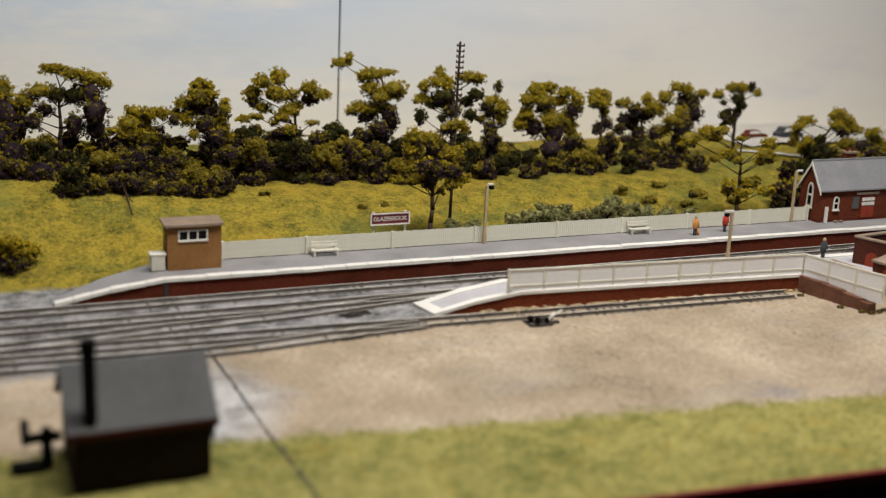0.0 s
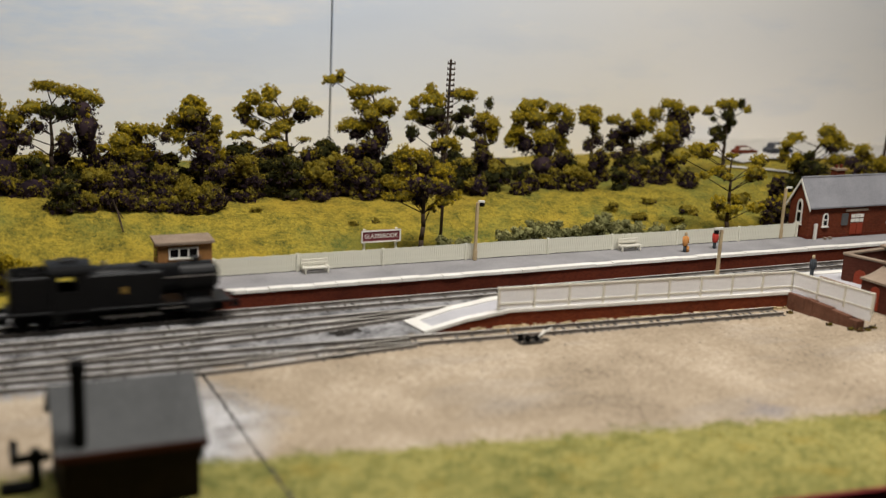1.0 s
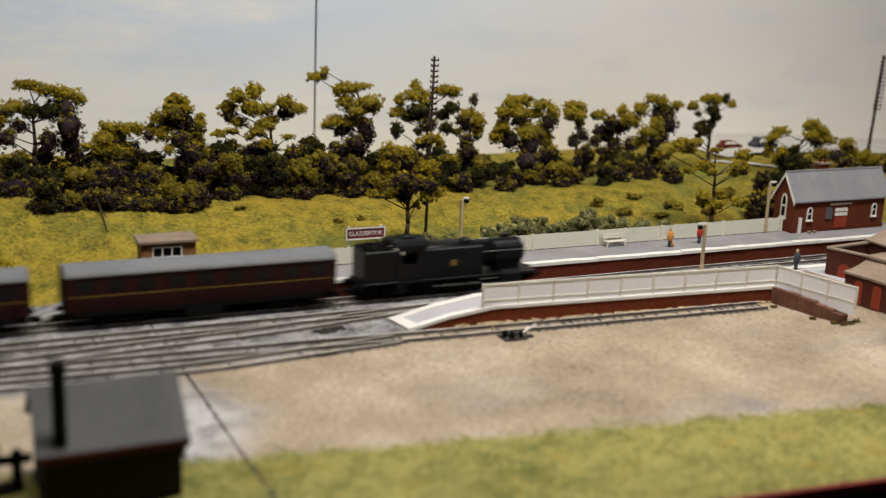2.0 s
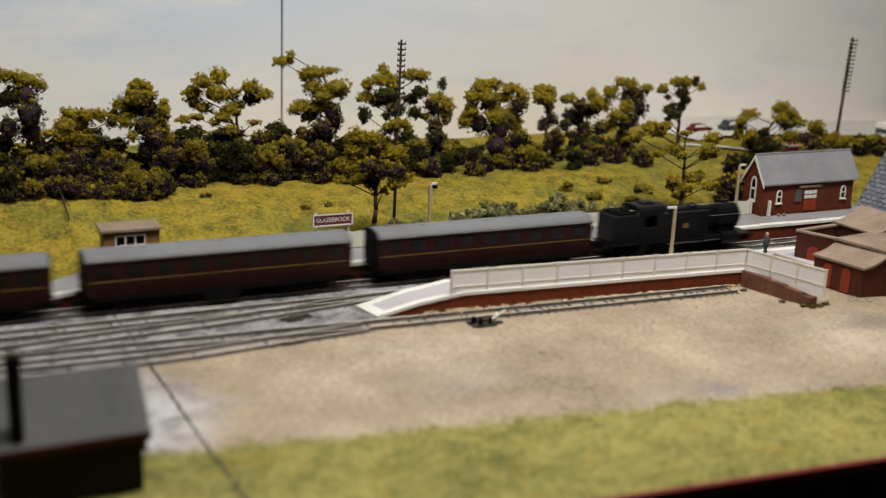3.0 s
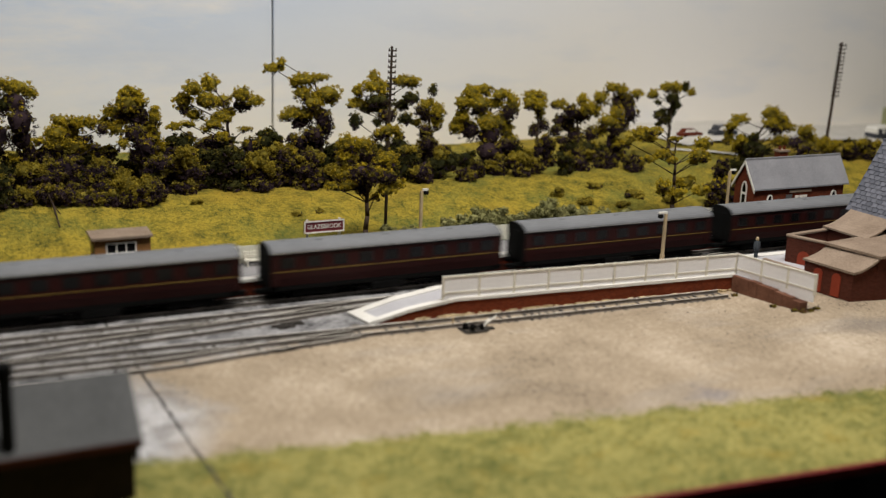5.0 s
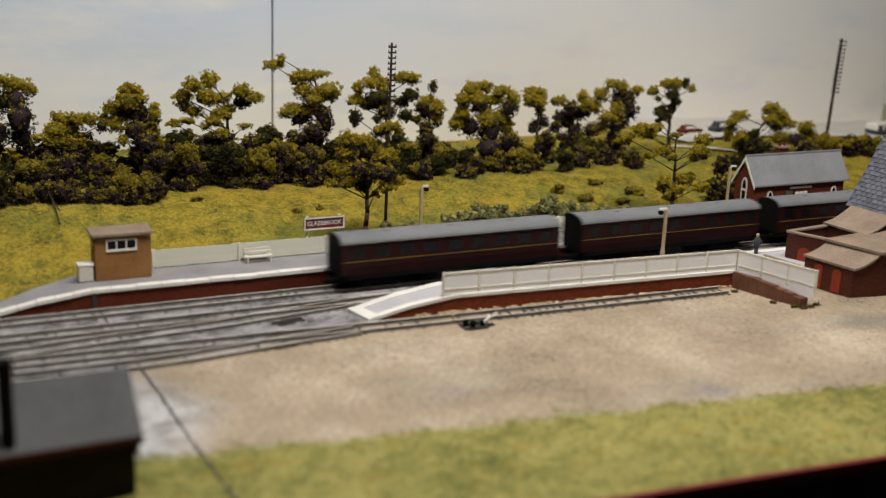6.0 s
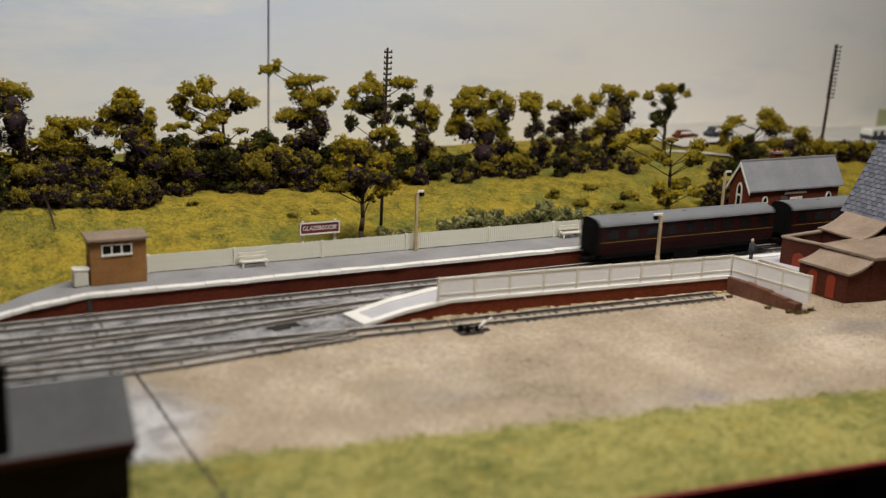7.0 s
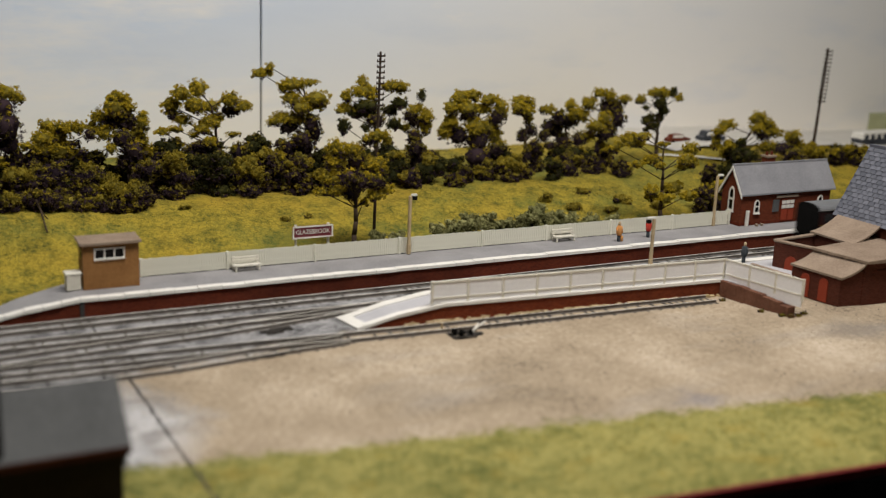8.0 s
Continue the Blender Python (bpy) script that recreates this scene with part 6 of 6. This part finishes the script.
def build_coach():
    t = thing("railway_coach", "dark maroon railway coach with gold line and grey roof", "coach", 0, TRACK_Y, 0, group="coaches of the train")
    L = COACH
    half = 0.0094
    body = [(-half * 0.93, 0.0078), (-half, 0.0120), (-half, 0.0175), (-half * 0.96, 0.0245), (half * 0.96, 0.0245), (half, 0.0175), (half, 0.0120), (half * 0.93, 0.0078)]
    part("body", extrude_x(bmesh.new(), body, -L, 0), MAT_MAROON, t, "dark maroon body")
    arc = [(-half * 1.0, 0.0243)] + [(half * math.sin(a), 0.0243 + 0.0041 * (math.cos(a) - 0.0) ** 0.8) for a in [math.radians(q) for q in (-80, -65, -50, -35, -18, 0, 18, 35, 50, 65, 80)]] + [(half * 1.0, 0.0243)]
    part("roof", extrude_x(bmesh.new(), arc, -L - 0.0004, 0.0004), MAT_COACHROOF, t, "grey curved roof", )
    for k in range(7):
        part("roof_vent", lathe(bmesh.new(), [(0.0009, 0.0), (0.0009, 0.0006), (0.0004, 0.0009)], (-L * (k + 0.5) / 7, 0.002 * (-1) ** k, 0.0281), 8), MAT_COACHROOF, t)
    for s in (-1, 1):
        for z in (0.0150, 0.0238):
            part("lining", box_bm(-L + 0.0006, -0.0006, s * (half + 0.00008) - 0.00008, s * (half + 0.00008) + 0.00008, z, z + (0.0004 if z < 0.02 else 0.0003)), MAT_GOLD if z < 0.02 else MAT_BLACK, t, "thin gold line" if z < 0.02 else "black cantrail line")
        proto = vent = None
        for k in range(9):
            x = -0.0085 - k * (L - 0.017) / 8
            w = part("window", box_bm(-0.0037, 0.0037, s * (half + 0.0000) - 0.00025, s * (half - 0.0000) + 0.00025, 0.0170, 0.0222), MAT_GLASS, t) if proto is None else proto.copy()
            if proto is None:
                proto = w
            else:
                scene.collection.objects.link(w)
            w.matrix_basis = pose(x, -s * 0.0001, 0)
            v = part("toplight", box_bm(-0.0026, 0.0026, s * half - 0.0003, s * half + 0.0003, 0.0209, 0.0216), MAT_STEEL, t, "pale window toplight") if vent is None else vent.copy()
            if vent is None:
                vent = v
            else:
                scene.collection.objects.link(v)
            v.matrix_basis = pose(x, -s * 0.00018, 0)
        for x in (-0.0025, -L + 0.0025):
            part("door", box_bm(x - 0.0017, x + 0.0017, s * (half - 0.00005) - 0.0002, s * (half - 0.00005) + 0.0002, 0.0086, 0.0234), MAT_MAROON, t)
        # bright steel puts the highlight along the eaves into the gutter's colour
        part("gutter", box_bm(-L, 0.0, s * (half + 0.00005) - 0.0001, s * (half + 0.00005) + 0.0001, 0.0244, 0.0247), MAT_STEEL, t, "roof gutter coloured pale as its highlight")
        part("solebar", box_bm(-L + 0.001, -0.001, s * 0.0082 - 0.0005, s * 0.0082 + 0.0005, 0.0056, 0.0079), MAT_BLACKMATT, t)
        part("battery_box", box_bm(-L * 0.58, -L * 0.44, s * 0.0070 - 0.0018, s * 0.0070 + 0.0018, 0.0016, 0.0053, bevel=0.0003), MAT_BLACKMATT, t)
        part("truss_rod", tube_bm((-L * 0.68, s * 0.0078, 0.0052), (-L * 0.60, s * 0.0078, 0.0022), 0.0004, seg=6), MAT_BLACKMATT, t)
    part("underframe", box_bm(-L + 0.001, -0.001, -0.0076, 0.0076, 0.0046, 0.0078), MAT_BLACKMATT, t)
    for end, sg in ((0.0, 1), (-L, -1)):
        part("gangway", box_bm(min(end, end + sg * 0.0009), max(end, end + sg * 0.0009), -0.0040, 0.0040, 0.0080, 0.0240), MAT_BLACKMATT, t, "black corridor connection")
        part("coupling", box_bm(end, end + 0.0056, -0.0018, 0.0018, 0.0028, 0.0048) if sg > 0 else box_bm(end - 0.0056, end, -0.0018, 0.0018, 0.0028, 0.0048), MAT_BLACKMATT, t)
        for sy in (-0.0058, 0.0058):
            part("buffer", tube_bm((end, sy, 0.0062), (end + sg * 0.0028, sy, 0.0062), 0.0010, 0.0013, 8), MAT_BLACKMATT, t)
        end_profile = body[:3] + [(y, z) for y, z in arc] + body[5:]
        part("end_wall", extrude_x(bmesh.new(), end_profile, min(end, end + sg * 0.0005), max(end, end + sg * 0.0005)), MAT_BLACKMATT, t, "black end wall")
    for bx in (-0.0235, -L + 0.0235):
        bogie = part("bogie", box_bm(bx - 0.0098, bx + 0.0098, -0.0066, 0.0066, 0.0034, 0.0050), MAT_BLACKMATT, t)
        for s in (-1, 1):
            part("side_frame", box_bm(bx - 0.0118, bx + 0.0118, s * 0.0070 - 0.0006, s * 0.0070 + 0.0006, 0.0020, 0.0048, bevel=0.0003), MAT_BLACKMATT, bogie)
            for dx in (-0.0082, 0.0082):
                ob = part("wheel", wheel_bm(0.0033), MAT_BLACKMATT, bogie)
                ob.matrix_basis = pose(bx + dx, s * 0.0048, 0.0034)
    return t


def build_loco():
    """Black side-tank engine, running chimney first; its rear buffers at x = 0."""
    t = thing("steam_locomotive", "black side-tank steam locomotive with cab, bunker and dome", "locomotive", 0, TRACK_Y, 0)
    L = 0.0960
    part("running_plate", box_bm(0.0, L, -0.0090, 0.0090, 0.0072, 0.0082, bevel=0.0002), MAT_BLACK, t)
    part("frame", box_bm(0.002, L - 0.002, -0.0040, 0.0040, 0.0030, 0.0072), MAT_BLACKMATT, t)
    part("boiler", lathe(bmesh.new(), [(0.0064, 0.030), (0.0066, 0.040), (0.0061, 0.0735)], (0, 0, 0.0162), 24, "X"), MAT_BLACK, t, smooth=True)
    part("smokebox", lathe(bmesh.new(), [(0.0064, 0.0735), (0.0064, 0.0890), (0.0058, 0.0897), (0.0050, 0.0903)], (0, 0, 0.0162), 24, "X"), MAT_BLACK, t, "matt black smokebox")
    part("smokebox_door", lathe(bmesh.new(), [(0.0046, 0.0903), (0.0042, 0.0913), (0.0012, 0.0920)], (0, 0, 0.0162), 20, "X"), MAT_BLACK, t)
    part("saddle", box_bm(0.0755, 0.0880, -0.0046, 0.0046, 0.0082, 0.0130), MAT_BLACK, t)
    part("chimney", lathe(bmesh.new(), [(0.0027, 0.0), (0.0021, 0.0008), (0.0020, 0.0014), (0.0024, 0.0018), (0.0022, 0.0022)], (0.0815, 0, 0.0222), 14), MAT_BLACK, t)
    part("dome", lathe(bmesh.new(), [(0.0034, 0.0), (0.0032, 0.0010), (0.0024, 0.0018), (0.0008, 0.0022)], (0.0585, 0, 0.0218), 14), MAT_BLACK, t)
    part("safety_valve", lathe(bmesh.new(), [(0.0012, 0.0), (0.0009, 0.0020)], (0.0410, 0, 0.0226), 8), MAT_STEEL, t)
    for s in (-1, 1):
        part("side_tank", box_bm(0.0330, 0.0650, s * 0.0075 - 0.0015, s * 0.0075 + 0.0015, 0.0082, 0.0214, bevel=0.0005), MAT_BLACK, t)
        part("tank_filler", lathe(bmesh.new(), [(0.0011, 0.0), (0.0011, 0.0008)], (0.0610, s * 0.0072, 0.0202), 8), MAT_BLACK, t)
        part("crest", box_bm(0.0470, 0.0500, s * 0.00905 - 0.0001, s * 0.00905 + 0.0001, 0.0135, 0.0160), MAT_GOLD, t, "small gold emblem patch")
        part("cylinder", lathe(bmesh.new(), [(0.0028, 0.0755), (0.0030, 0.0765), (0.0030, 0.0860), (0.0026, 0.0870)], (0, s * 0.0078, 0.0068), 14, "X"), MAT_BLACK, t)
        part("slide_bar", box_bm(0.0640, 0.0760, s * 0.0082 - 0.0004, s * 0.0082 + 0.0004, 0.0060, 0.0066), MAT_STEEL, t)
        part("handrail", tube_bm((0.0660, s * 0.0064, 0.0180), (0.0890, s * 0.0062, 0.0180), 0.0002, seg=5), MAT_STEEL, t)
        part("cab_side", cab_side_bm(s), MAT_BLACK, t)
        part("step", box_bm(0.0185, 0.0230, s * 0.0088 - 0.0006, s * 0.0088 + 0.0006, 0.0030, 0.0072), MAT_BLACKMATT, t)
    part("bunker", box_bm(0.0010, 0.0180, -0.0088, 0.0088, 0.0082, 0.0218, bevel=0.0005), MAT_BLACK, t)
    part("coal", coal_bm(), MAT_BLACKMATT, t, "heaped black coal")
    roof = [(-0.0094, 0.0228)] + [(0.0094 * math.sin(a), 0.0228 + 0.0030 * math.cos(a)) for a in [math.radians(q) for q in (-70, -45, -20, 0, 20, 45, 70)]] + [(0.0094, 0.0228)]
    part("cab_roof", extrude_x(bmesh.new(), roof, 0.0165, 0.0350), MAT_BLACK, t)
    part("roof_vent", box_bm(0.0220, 0.0300, -0.0030, 0.0030, 0.0255, 0.0264, bevel=0.0002), MAT_BLACK, t)
    part("cab_front", box_bm(0.0328, 0.0334, -0.0088, 0.0088, 0.0082, 0.0228), MAT_BLACK, t)
    part("backhead", box_bm(0.0290, 0.0328, -0.0050, 0.0050, 0.0082, 0.0175), MAT_BLACKMATT, t)
    for x0, x1 in ((-0.0006, 0.0004), (L - 0.0004, L + 0.0006)):
        part("buffer_beam", box_bm(x0, x1, -0.0090, 0.0090, 0.0048, 0.0082), MAT_HUTTRIM if x0 > 0.01 else MAT_BLACK, t, "dull red buffer beam" if x0 > 0.01 else "")
    for x, sg in ((L + 0.0006, 1), (-0.0006, -1)):
        for sy in (-0.0058, 0.0058):
            part("buffer", tube_bm((x, sy, 0.0064), (x + sg * 0.0032, sy, 0.0064), 0.0009, 0.0014, 8), MAT_BLACKMATT, t)
        part("coupling", box_bm(min(x, x + sg * 0.0050), max(x, x + sg * 0.0050), -0.0016, 0.0016, 0.0028, 0.0046), MAT_BLACKMATT, t)
    for ob in t.children:
        ob.data.transform(Matrix.Diagonal((1.045, 1.03, 1.21, 1.0)))
    wheels, rods = [], []
    for s in (-1, 1):
        for x in (0.0396, 0.0528, 0.0660):
            ob = part("driving_wheel", wheel_bm(0.0056, 0.0014, 12), MAT_BLACKMATT, t, "black spoked driving wheel")
            ob.matrix_basis = pose(x, s * 0.0050, 0.0057, 0, 0, 0 if s < 0 else 180)
            wheels.append((ob, x, s))
        for x in (0.0063, 0.0158, 0.0844):
            ob = part("carrying_wheel", wheel_bm(0.0033), MAT_BLACKMATT, t)
            ob.matrix_basis = pose(x, s * 0.0050, 0.0034)
        ob = part("coupling_rod", box_bm(0.0390, 0.0666, -0.0003, 0.0003, -0.0005, 0.0005), MAT_STEEL, t, "bright steel coupling rod")
        ob.matrix_basis = pose(0, s * 0.0066, 0.0057)
        rods.append((ob, s))
    return t, wheels, rods


def cab_side_bm(s):
    bm = bmesh.new()
    y0, y1 = sorted((s * 0.0090, s * 0.0084))
    box(bm, 0.0180, 0.0335, y0, y1, 0.0082, 0.0155)
    box(bm, 0.0290, 0.0335, y0, y1, 0.0155, 0.0230)
    box(bm, 0.0180, 0.0205, y0, y1, 0.0155, 0.0230)
    box(bm, 0.0205, 0.0290, y0, y1, 0.0212, 0.0230)
    return bm


def coal_bm():
    rng = random.Random(4)
    bm = bmesh.new()
    for _ in range(60):
        x, y, q = rng.uniform(0.003, 0.016), rng.uniform(-0.0072, 0.0072), rng.uniform(0.0005, 0.0012)
        z = 0.0216 + 0.0016 * (1 - abs(y) / 0.0075) * rng.random()
        box(bm, x - q, x + q, y - q, y + q, z - q, z + q)
    return bm


COACHES = [build_coach()]
for _ in range(4):
    COACHES.append(copy_thing(COACHES[0], pose(0, TRACK_Y, 0)))
for _ob, _label in zip(COACHES, ("first of the train", "second of the train", "amid the train", "fourth of the train", "last of the train")):
    tagged(_ob, "dark maroon coach with gold line, " + _label)
LOCO, WHEELS, RODS = build_loco()

# where the front end of the leading coach stands, second by second, in metres
RUN = [(0.0, -0.166), (0.5, -0.081), (1.0, 0.003), (1.2, 0.037), (2.3, 0.2303), (2.5, 0.2638), (3.0, 0.3480), (3.5, 0.4412), (4.5, 0.6327), (6.0, 0.9075), (6.5, 0.9905), (7.0, 1.0665), (7.5, 1.1530), (8.0, 1.2395)]


def run_at(t):
    return piece(t, RUN)


def motions():
    for k, coach in enumerate(COACHES):
        walk(coach, [(t, pose(x - k * (COACH + GAP), TRACK_Y, 0)) for t, x in RUN])
    walk(LOCO, [(t, pose(x + 0.0148, TRACK_Y, 0)) for t, x in RUN])
    steps = [i / FPS for i in range(8 * FPS + 1)]
    for ob, x, s in WHEELS:
        walk(ob, [(t, pose(x, s * 0.0050, 0.0057) @ pose(0, 0, 0, 0, math.degrees(run_at(t) / 0.0056), 0) @ pose(0, 0, 0, 0, 0, 0 if s < 0 else 180)) for t in steps])
    for ob, s in RODS:
        rows = []
        for t in steps:
            a = run_at(t) / 0.0056 + (0 if s < 0 else math.pi / 2)
            rows.append((t, pose(0.00196 * math.cos(a), s * 0.0066, 0.0057 - 0.00196 * math.sin(a))))
        walk(ob, rows)


motions()
